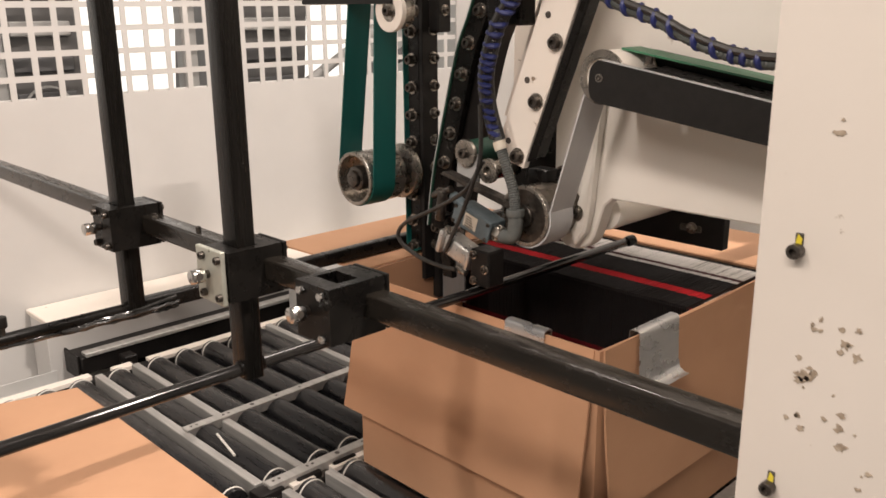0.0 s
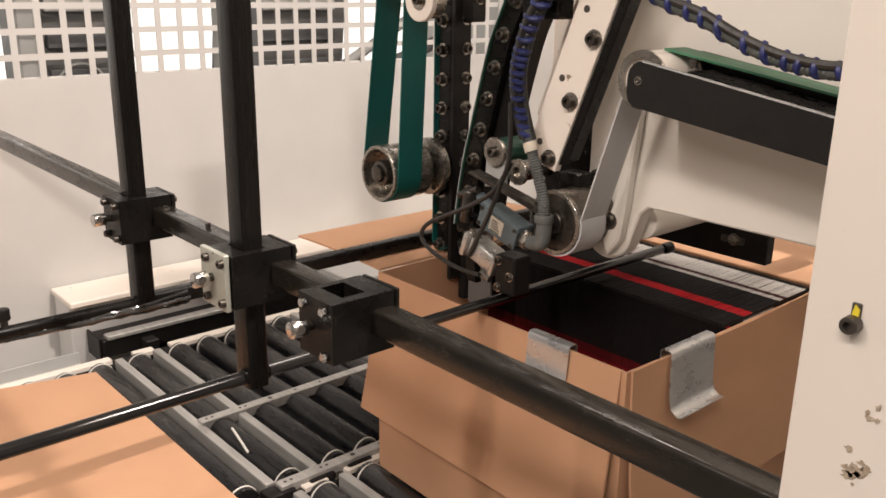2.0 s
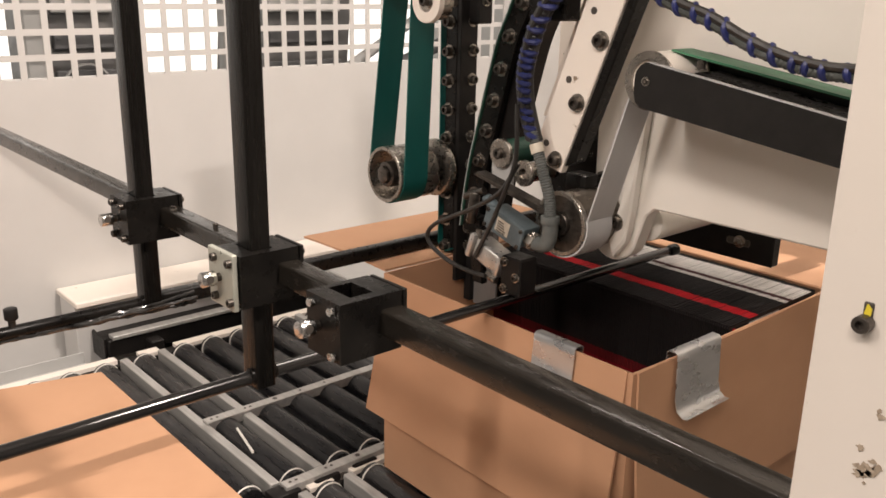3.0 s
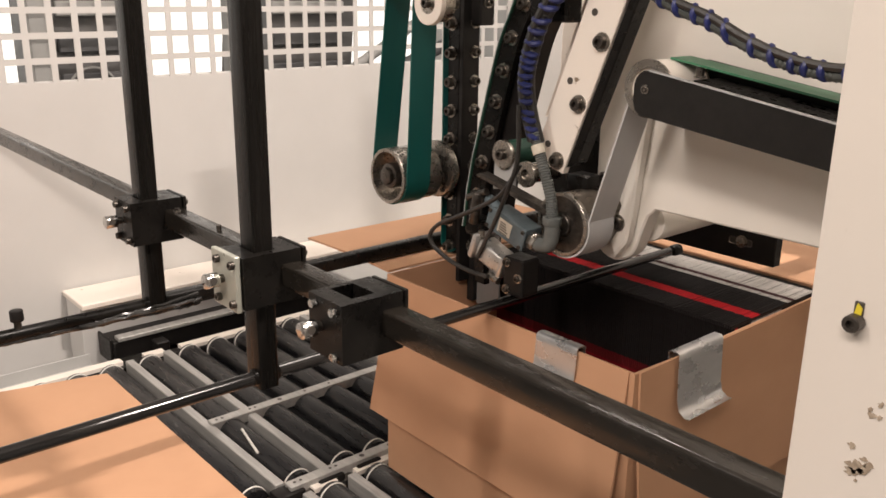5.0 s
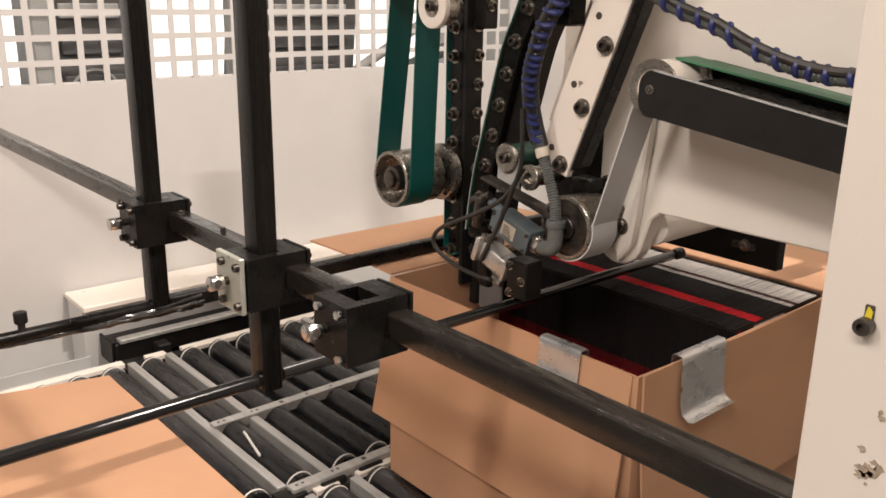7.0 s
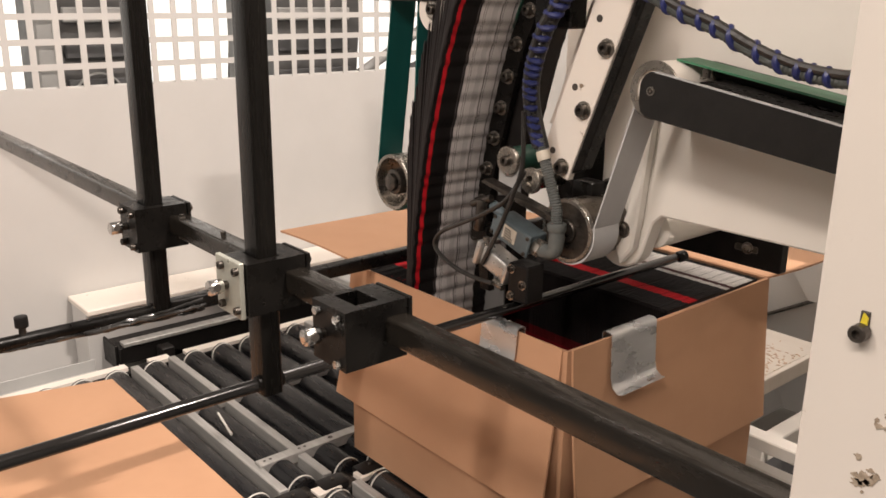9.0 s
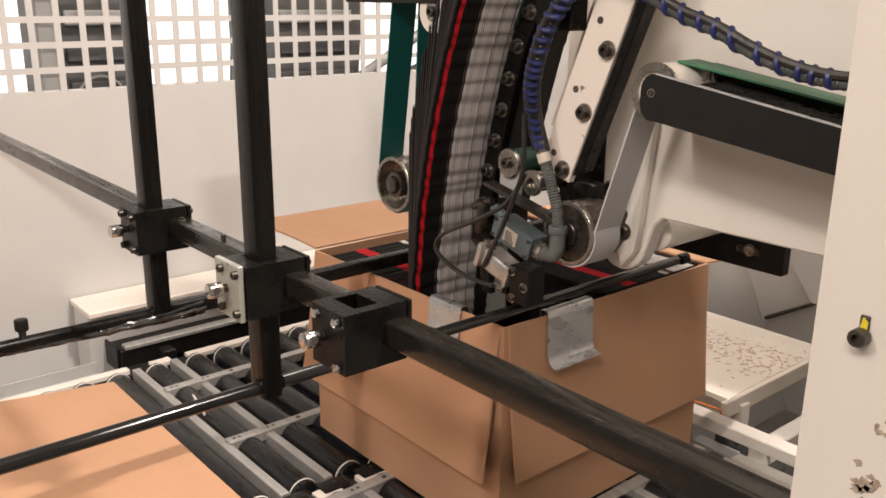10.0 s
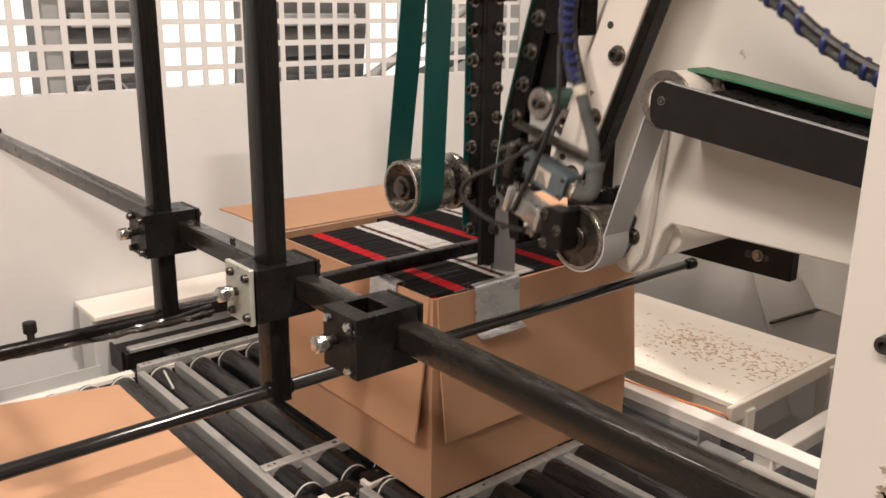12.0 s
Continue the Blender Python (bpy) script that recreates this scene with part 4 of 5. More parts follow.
def feed_head():
    """Swinging head with the curved rail, limit switch, cylinder and packing blade."""
    h = thing("feed_head", HEAD_BASE, "oily machine head with curved belt rail, switch and blade", "machine head")
    path = [(-0.020, 1.35), (-0.085, 1.12), (-0.137, 0.990), (-0.167, 0.928), (-0.187, 0.866), (-0.204, 0.805), (-0.221, 0.743), (-0.238, 0.680), (-0.252, 0.61), (-0.262, 0.535)]
    fine = smooth_line([(x, z, 0) for x, z in path], 6)
    left = [(p.x - 0.024, p.y) for p in fine]
    right = [(p.x + 0.020, p.y) for p in fine]
    part("rail", prism(bm_(), left + right[::-1], 0.650, 0.662), BLACK_STEEL, h, "dark curved rail plate")
    right2 = [(p.x + 0.062, p.y) for p in fine]
    part("rail_back", prism(bm_(), [(x + 0.004, z) for x, z in left] + right2[::-1], 0.670, 0.70), BLACK_PAINT, h)
    part("belt", strap(bm_(), [(x - 0.003, z) for x, z in left], 0.646, 0.70, 0.003), DARK_BELT, h, "thin dark green belt")
    part("belt_lip", strap(bm_(), [(x - 0.0055, z) for x, z in left], 0.645, 0.65, 0.0016), GREY_BELT, h)
    for x, z in path[1:]:
        bolt(h, (x, 0.650, z), (0, -1, 0), 0.0100, 0.013, True, OILED, True, "guide_bolt")
    # idler with a belt
    i = part("idler", ring(bm_(), (-0.112, 0.578, 0.722), (0, 1, 0), 0.027, 0.014, 0.008), WORN_STEEL, h, "steel idler pulley")
    part("idler_drum", rod(bm_(), (-0.112, 0.588, 0.722), (-0.112, 0.66, 0.722), 0.0245), DARK_BELT, i)
    bolt(i, (-0.112, 0.580, 0.722), (0, -1, 0), 0.010, 0.010)
    part("idler_arm", prism(bm_(), [(-0.139, 0.722), (-0.085, 0.722), (-0.088, 0.66), (-0.142, 0.65)], 0.586, 0.594, 0.001), MID_GREY, h, "grey idler arm")
    j = part("idler", ring(bm_(), (-0.052, 0.578, 0.694), (0, 1, 0), 0.024, 0.010, 0.008), WORN_STEEL, h, "steel idler pulley")
    part("idler_drum", rod(bm_(), (-0.052, 0.588, 0.694), (-0.052, 0.66, 0.694), 0.018), WORN_STEEL, j)
    part("cross_bar", prism(bm_(), [(-0.136, 0.684), (-0.128, 0.690), (0.050, 0.652), (0.050, 0.640)], 0.535, 0.56, 0.001), OILED, h, "oily flat cross bar")
    # limit switch
    m = Matrix.Translation((-0.018, 0.522, 0.614)) @ pose(0, 0, 0, 0, 17, 0)
    bm = box(bm_(), -0.044, 0.044, -0.020, 0.022, -0.019, 0.019, 0.0035, 2)
    bmesh.ops.transform(bm, matrix=m, verts=bm.verts)
    sw = part("limit_switch", bm, SENSOR_GREY, h, "blue-grey cast limit switch")
    bm = box(bm_(), -0.048, 0.048, -0.025, -0.020, -0.021, 0.021, 0.002, 1)
    bmesh.ops.transform(bm, matrix=m, verts=bm.verts)
    part("switch_cover", bm, SENSOR_GREY, sw)
    bm = box(bm_(), -0.016, 0.016, -0.0262, -0.0252, -0.012, 0.014)
    bmesh.ops.transform(bm, matrix=m, verts=bm.verts)
    part("label_plate", bm, LABEL, sw, "soiled rating label")
    for k in range(5):
        bm = box(bm_(), -0.012, 0.002 + 0.002 * (k % 3) if k < 3 else 0.010, -0.0268, -0.0263, 0.007 - k * 0.0045, 0.009 - k * 0.0045)
        bmesh.ops.transform(bm, matrix=m, verts=bm.verts)
        part("print_bar", bm, INK_SHADE, sw)
    for dx, dz in ((-0.042, -0.015), (0.042, 0.015), (0.042, -0.015), (-0.042, 0.015)):
        p = m @ Vector((dx, -0.025, dz))
        bolt(sw, p, (0, -1, 0), 0.0038, 0.003, True, OILED, False)
    bm = rod(bm_(), (-0.06, 0.53, 0.63), (-0.105, 0.54, 0.645), 0.010, bevel=0.002)
    part("switch_plunger", bm, SENSOR_GREY, sw)
    # conduit fitting and corrugated hose
    bm = bm_()
    sweep(bm, smooth_line([(0.022, 0.52, 0.600), (0.045, 0.52, 0.595), (0.066, 0.52, 0.600), (0.072, 0.52, 0.622), (0.071, 0.52, 0.645)], 6), 0.0135, 16)
    e = part("elbow_fitting", bm, GREY_HOSE, h, "grey elbow fitting")
    part("gland_nut", rod(bm_(), (0.026, 0.52, 0.599), (0.042, 0.52, 0.595), 0.0165, segs=8, bevel=0.002), WORN_STEEL, e)
    part("gland_nut", rod(bm_(), (0.071, 0.52, 0.636), (0.071, 0.52, 0.650), 0.0165, segs=18, bevel=0.002), GREY_HOSE, e)
    hose = smooth_line([(0.071, 0.52, 0.648), (0.066, 0.52, 0.680), (0.052, 0.52, 0.715), (0.038, 0.52, 0.748), (0.026, 0.52, 0.775), (0.012, 0.52, 0.81), (0.002, 0.52, 0.845), (0.000, 0.52, 0.884), (0.010, 0.52, 0.925), (0.027, 0.52, 0.967), (0.060, 0.52, 1.01), (0.11, 0.52, 1.06), (0.17, 0.52, 1.10)], 16)
    part("conduit", sweep(bm_(), hose[:70], 0.0105, 14, 0.0018), GREY_HOSE, h, "grey corrugated conduit")
    part("conduit", sweep(bm_(), hose[70:], 0.0085, 12, 0.0014), CABLE, h)
    part("cable_tag", sweep(bm_(), hose[50:60], 0.0118, 14), LABEL, h, "cream cable tag")
    for off in ((-0.010, -0.005), (0.008, 0.004), (-0.003, -0.009)):
        part("cable", sweep(bm_(), [p + Vector((off[0], off[1], 0)) for p in hose[62::4]], 0.0052, 8), CABLE, h)
    bm = bm_()
    coil = []
    base = hose[64:]
    for k in range(len(base) * 4 - 4):
        p = base[k // 4].lerp(base[k // 4 + 1], (k % 4) / 4)
        a = k * 0.27 + 2.0 * math.sin(k * 0.031) + 0.8 * math.sin(k * 0.083)
        coil.append(p + Vector((math.cos(a) * 0.0100 - 0.002, math.sin(a) * 0.0100, -0.006 * math.cos(a))))
    sweep(bm, coil, 0.0052, 7)
    part("spiral_wrap", bm, BLUE_WRAP, h, "blue spiral cable wrap")
    # thin cables
    for pts, r in (([(-0.002, 0.505, 0.83), (0.004, 0.50, 0.74), (-0.012, 0.495, 0.683), (-0.044, 0.495, 0.616), (-0.085, 0.497, 0.545)], 0.0042),
                   ([(0.006, 0.505, 0.73), (-0.026, 0.495, 0.676), (-0.080, 0.49, 0.640), (-0.134, 0.49, 0.613), (-0.190, 0.49, 0.585), (-0.212, 0.49, 0.560), (-0.200, 0.49, 0.540), (-0.150, 0.49, 0.522), (-0.090, 0.49, 0.516), (-0.050, 0.49, 0.518)], 0.0042)):
        part("cable", sweep(bm_(), smooth_line(pts, 8), r, 8), CABLE, h, "black rubber cable")
    # cylinder and its block
    tilt = Matrix.Translation((-0.060, 0.520, 0.547)) @ pose(0, 0, 0, 0, 20, 0)

    def tilted(*sides):
        bm = box(bm_(), *sides)
        bmesh.ops.transform(bm, matrix=tilt, verts=bm.verts)
        return bm
    c = part("air_cylinder", tilted(-0.036, 0.036, -0.020, 0.020, -0.019, 0.020, 0.006, 3), CAST, h, "bright cast air cylinder")
    part("end_cap", tilted(-0.050, -0.037, -0.025, 0.025, -0.024, 0.026, 0.005, 2), CAST, c)
    part("end_cap", tilted(0.026, 0.037, -0.0225, 0.0225, -0.0215, 0.0225, 0.004, 2), CAST, c)
    for dy, dz in ((-0.017, -0.016), (-0.017, 0.018)):
        bolt(c, tilt @ Vector((-0.0505, dy, dz)), tilt.to_3x3() @ Vector((-1, 0, 0)), 0.004, 0.004, True, OILED, False)
    part("fitting", rod(bm_(), (-0.055, 0.50, 0.518), (-0.032, 0.50, 0.512), 0.007, segs=12), WORN_STEEL, c)
    part("fitting", rod(bm_(), (-0.090, 0.51, 0.575), (-0.090, 0.51, 0.592), 0.006, segs=12), WORN_STEEL, c)
    b = part("mount_block", box(bm_(), -0.024, 0.024, 0.502, 0.546, 0.492, 0.562, 0.003), BLACK_PAINT, h)
    for x, z in ((-0.014, 0.552), (-0.014, 0.502), (0.014, 0.528)):
        bolt(b, (x, 0.502, z), (0, -1, 0), 0.006, 0.005)
    part("mount_plate", prism(bm_(), [(-0.142, 0.600), (-0.112, 0.600), (-0.100, 0.480), (-0.125, 0.480)], 0.530, 0.545, 0.001), BLACK_STEEL, h)
    part("lever", rod(bm_(), (-0.128, 0.525, 0.595), (-0.118, 0.525, 0.655), 0.010, segs=14, bevel=0.003), OILED, h)
    part("lever_stud", rod(bm_(), (-0.150, 0.53, 0.640), (-0.100, 0.53, 0.660), 0.007, segs=12), OILED, h)
    part("stud_block", box(bm_(), -0.155, -0.120, 0.53, 0.56, 0.575, 0.605, 0.002), BLACK_STEEL, h)
    return h


head = feed_head()
BLADE_BASE = Vector((-0.264, 0.703, 0.345))


def packing_blade():
    """The plate that holds the packed bags upright; it lifts with the head."""
    b = thing("packing_blade", BLADE_BASE, "galvanised packing blade with black backing strip", "blade")
    part("blade_plate", prism(bm_(), [(-0.301, 0.56), (-0.234, 0.56), (-0.231, 0.355), (-0.301, 0.345)], 0.700, 0.706, 0.001), BLADE_STEEL, b)
    part("backing", box(bm_(), -0.322, -0.302, 0.690, 0.72, 0.352, 0.60, 0.001), BLACK_PAINT, b)
    for z in (0.45, 0.52):
        bolt(b, (-0.264, 0.700, z), (0, -1, 0), 0.005, 0.004)
    return b


blade = packing_blade()


def slide_plate():
    s = thing("slide_plate", (0.12, 0.58, 1.0), "cream painted slide plate with socket bolts and black bar", "machine plate")
    part("plate", prism(bm_(), [(-0.006, 0.750), (0.012, 0.728), (0.056, 0.716), (0.298, 1.35), (0.222, 1.35)], 0.556, 0.572, 0.0015), CHIPPED, s)
    part("side_strip", prism(bm_(), [(-0.030, 0.80), (-0.006, 0.80), (0.205, 1.35), (0.180, 1.35)], 0.60, 0.612, 0.001), CHIPPED, s)
    part("black_bar", prism(bm_(), [(0.062, 0.728), (0.084, 0.738), (0.322, 1.35), (0.303, 1.35)], 0.558, 0.588, 0.002), BLACK_STEEL, s, "black steel slide bar")
    for x, z in ((0.124, 0.938), (0.084, 0.837), (0.044, 0.737), (0.164, 1.04)):
        bolt(s, (x, 0.556, z), (0, -1, 0), 0.0105, 0.011)
    for x, z in ((0.106, 0.983), (0.063, 0.873), (0.021, 0.763)):
        part("drilled_hole", rod(bm_(), (x, 0.5548, z), (x, 0.5565, z), 0.0058, segs=16), INK_SHADE, s)
    part("carriage_block", box(bm_(), 0.028, 0.075, 0.60, 0.64, 0.676, 0.708, 0.006, 2), BLACK_STEEL, s)
    part("top_block", box(bm_(), -0.02, 0.06, 0.54, 0.58, 0.965, 1.08, 0.003), BLACK_STEEL, s)


slide_plate()


def machine_body():
    b = thing("machine_body", (0.5, 0.75, FLOOR), "large cream painted machine housing with rounded nose", "machine housing")
    nose = [(0.100 + 0.050 * math.cos(radians(a)), 0.605 + 0.050 * math.sin(radians(a))) for a in range(170, 341, 17)]
    poly = [(0.24, 1.9), (0.05, 0.86)] + nose + [(0.166, 0.648), (0.182, 0.662), (1.6, 0.662), (1.6, 1.9)]
    part("side_plate", prism(bm_(), poly, 0.655, 0.69, 0.003), WHITE_PAINT, b)
    part("nose_rim", prism(bm_(), [(0.150, 0.90), (0.172, 0.90), (0.155, 0.72), (0.150, 0.655), (0.142, 0.600), (0.118, 0.568), (0.104, 0.60), (0.124, 0.66)], 0.632, 0.654, 0.004), WHITE_PAINT, b)
    part("far_plate", prism(bm_(), [(0.24, 1.9), (0.05, 0.86), (0.10, 0.66), (1.6, 0.655), (1.6, 1.9)], 1.24, 1.26), WHITE_PAINT, b)
    part("under_roller", rod(bm_(), (0.135, 0.70, 0.625), (0.135, 1.00, 0.625), 0.036, segs=32, bevel=0.004), WHITE_PAINT, b, "pale roller sleeve")
    for x, z in ((0.122, 0.632), (0.070, 0.695)):
        bolt(b, (x, 0.632 if z < 0.65 else 0.655, z), (0, -1, 0), 0.0105, 0.006)
    t = part("slotted_bar", box(bm_(), -0.20, 0.272, 0.905, 0.93, 0.532, 0.606, 0.002), BLACK_PAINT, b, "black slotted bar")
    part("slot", box(bm_(), 0.178, 0.226, 0.9035, 0.906, 0.560, 0.574, 0.003), INK_SHADE, t)
    bolt(t, (0.205, 0.9035, 0.568), (0, -1, 0), 0.008, 0.007, False, WORN_STEEL, True)
    part("bar_hanger", box(bm_(), 0.255, 0.268, 0.931, 1.24, 0.60, 0.70, 0.002), BLACK_PAINT, b)
    part("dark_backing", prism(bm_(), [(-0.11, 0.74), (0.03, 0.80), (0.10, 0.74), (0.10, 0.60), (-0.09, 0.60)], 0.705, 0.72, 0.002), BLACK_STEEL, b)
    part("base", box(bm_(), 0.9, 1.6, 0.7, 1.24, FLOOR, 0.66, 0.004), WHITE_PAINT, b)


machine_body()


def nip_roller():
    n = thing("nip_roller", (0.07, 0.6, 0.63), "large oily steel roller with grey belt wrapped round it", "roller")
    cx, cz = 0.070, 0.632
    part("drum", rod(bm_(), (cx, 0.552, cz), (cx, 0.648, cz), 0.0535, segs=44, bevel=0.002), DRUM_STEEL, n)
    part("rim", ring(bm_(), (cx, 0.545, cz), (0, 1, 0), 0.0555, 0.049, 0.010, 44), WORN_STEEL, n)
    part("face", rod(bm_(), (cx, 0.549, cz), (cx, 0.553, cz), 0.049, segs=40), OILED, n)
    k = part("hub", ring(bm_(), (cx, 0.541, cz), (0, 1, 0), 0.020, 0.011, 0.008), OILED, n)
    line = [(0.204, 0.905), (0.200, 0.885), (0.128, 0.650)]
    line += [(cx + 0.058 * math.cos(radians(a)), cz + 0.058 * math.sin(radians(a))) for a in range(15, -150, -11)]
    part("belt", strap(bm_(), line, 0.548, 0.612, 0.003), GREY_BELT, n, "pale grey flat belt")
    part("axle", rod(bm_(), (cx, 0.55, cz), (cx, 0.70, cz), 0.014), OILED, n)


nip_roller()
ARM_BASE = Vector((1.25, 0.56, 0.79))


def upper_arm():
    a = thing("upper_conveyor", ARM_BASE, "swinging belt conveyor with black side plate and green belt", "belt conveyor")
    cx, cz = 0.250, 0.890
    tip = [(cx + 0.009 + 0.024 * math.cos(radians(k)), cz + 0.002 + 0.026 * math.sin(radians(k))) for k in (110, 130, 150, 170)] + [(cx - 0.015, cz - 0.018), (cx - 0.011, cz - 0.031), (cx - 0.002, cz - 0.038)]
    part("side_plate", prism(bm_(), [(cx + 0.012, cz + 0.027)] + tip + [(1.27, 0.715), (1.27, 0.752)], 0.498, 0.506, 0.001), DULL_PLATE, a, "satin black side plate")
    part("plate_lip", prism(bm_(), [(cx + 0.01, cz + 0.0275), (1.27, 0.7535), (1.27, 0.752), (cx + 0.01, cz + 0.026)], 0.4975, 0.507), ZINC, a)
    r = part("end_roller", rod(bm_(), (cx + 0.003, 0.512, cz), (cx + 0.003, 0.60, cz), 0.0410, segs=40, bevel=0.002), CHIPPED, a, "pale worn end roller")
    part("flange", ring(bm_(), (cx + 0.003, 0.508, cz), (0, 1, 0), 0.0425, 0.03, 0.004, 40), WORN_STEEL, r)
    part("far_flange", ring(bm_(), (cx + 0.003, 0.602, cz), (0, 1, 0), 0.0425, 0.03, 0.004, 40), WORN_STEEL, r)
    bolt(a, (cx + 0.006, 0.498, cz), (0, -1, 0), 0.0045, 0.002)
    line = [(1.27, 0.772), (cx + 0.010, cz + 0.0425)]
    part("belt", strap(bm_(), line, 0.548, 0.600, 0.003), UP_GREEN, a, "worn green conveyor belt")
    part("belt_return", strap(bm_(), [(1.27, 0.724), (cx + 0.003, cz - 0.0425)], 0.548, 0.600, 0.003), UP_GREEN, a)
    part("slider_bed", prism(bm_(), [(cx + 0.06, cz + 0.015), (1.27, 0.745), (1.27, 0.722), (cx + 0.06, cz - 0.015)], 0.535, 0.60, 0.001), BLACK_STEEL, a)
    part("far_side_plate", prism(bm_(), [(cx + 0.03, cz + 0.039)] + tip + [(1.27, 0.715), (1.27, 0.767)], 0.612, 0.620, 0.001), BLACK_PAINT, a)
    bolt(a, (cx + 0.06, 0.55, cz + 0.018), (0, 0, 1), 0.006, 0.012)
    part("pivot", rod(bm_(), (1.25, 0.495, 0.75), (1.25, 0.655, 0.75), 0.03), OILED, a)
    return a


arm = upper_arm()


def hung_cable():
    c = thing("cable_bundle", (0.4, 0.50, 0.95), "sagging cable bundle in blue spiral wrap", "cable")
    line = smooth_line([(0.05, 0.56, 1.12), (0.14, 0.53, 1.075), (0.225, 0.50, 1.030), (0.292, 0.50, 0.998), (0.347, 0.50, 0.980), (0.399, 0.50, 0.956), (0.449, 0.50, 0.938), (0.494, 0.50, 0.928), (0.545, 0.50, 0.925), (0.62, 0.50, 0.935), (0.72, 0.52, 0.98), (0.8, 0.58, 1.1), (0.85, 0.65, 1.25)], 14)
    part("conduit", sweep(bm_(), [p + Vector((0, 0, -0.0045)) for p in line], 0.0076, 10, 0.0012), DARK_HOSE, c)
    part("cable", sweep(bm_(), [p + Vector((0, -0.005, 0.006)) for p in line[::3]], 0.0058, 8), CABLE, c)
    part("cable", sweep(bm_(), [p + Vector((0, 0.006, 0.004)) for p in line[::3]], 0.0055, 8), CABLE, c)
    coil = []
    for k in range((len(line) - 1) * 3):
        p = line[k // 3].lerp(line[k // 3 + 1], (k % 3) / 3)
        a = k * 0.27 + 1.5 * math.sin(k * 0.043) + 0.6 * math.sin(k * 0.11)
        coil.append(p + Vector((0.004 * math.sin(a), math.cos(a) * 0.0080, math.sin(a) * 0.0080)))
    part("spiral_wrap", sweep(bm_(), coil, 0.0050, 7), BLUE_WRAP, c, "blue spiral cable wrap")
    return c


bundle = hung_cable()


def infeed():
    """Upper feed bed on which the next bags wait, above the rails."""
    f = thing("infeed_bed", (1.6, 0.65, 1.7), "flat feed belt bed above the machine", "belt conveyor")
    part("bed", box(bm_(), 0.05, 4.2, 0.47, 0.83, 1.66, 1.685, 0.002), DARK_BELT, f)
    part("side_plate", box(bm_(), 0.05, 4.2, 0.84, 0.85, 1.6, 1.74, 0.002), WHITE_PAINT, f)
    part("hanger", box(bm_(), 1.2, 1.3, 0.84, 0.9, 1.7, 3.3, 0.002), WHITE_PAINT, f)


infeed()

# ---- waste table and frame behind ----


def waste_table():
    t = thing("waste_table", (-0.43, 1.62, FLOOR), "pale plywood topped table strewn with board shavings", "table")
    part("tabletop", box(bm_(), -0.82, -0.088, 1.400, 1.94, -0.018, 0.0, 0.002), WOOD, t)
    part("edge_strip", box(bm_(), -0.82, -0.090, 1.412, 1.430, -0.075, -0.019, 0.002), WOOD, t)
    part("edge_strip", box(bm_(), -0.087, -0.070, 1.365, 1.94, -0.045, 0.002, 0.002), WOOD, t)
    for x in (-0.79, -0.08):
        for y in (1.45, 1.91):
            part("leg", box(bm_(), x - 0.02, x + 0.02, y - 0.02, y + 0.02, FLOOR, -0.022, 0.002), WHITE_PAINT, t)
    rnd = random.Random(5)
    bm = bm_()
    for k in range(1900):
        u, v = rnd.random(), rnd.random()
        x, y = -0.80 + 0.72 * u ** 0.6, 1.36 + 0.54 * (rnd.random() * 0.6 + 0.4 * v)
        if rnd.random() > 0.02 + 0.75 * math.exp(-((x + 0.43) ** 2 / 0.02 + (y - 1.70) ** 2 / 0.010)) + 0.5 * math.exp(-((x + 0.18) ** 2 / 0.012 + (y - 1.76) ** 2 / 0.015)):
            continue
        m = Matrix.Translation((x, y, 0.0012)) @ pose(0, 0, 0, rnd.uniform(-3, 3), rnd.uniform(-3, 3), rnd.uniform(0, 180))
        bmesh.ops.create_cube(bm, size=1, matrix=m @ Matrix.Diagonal((rnd.uniform(0.005, 0.015), rnd.uniform(0.002, 0.005), 0.0006, 1)))
    single("board_shavings", bm, SHAVINGS, "scattered pale cardboard shavings on the table", "waste", "stuff")


waste_table()


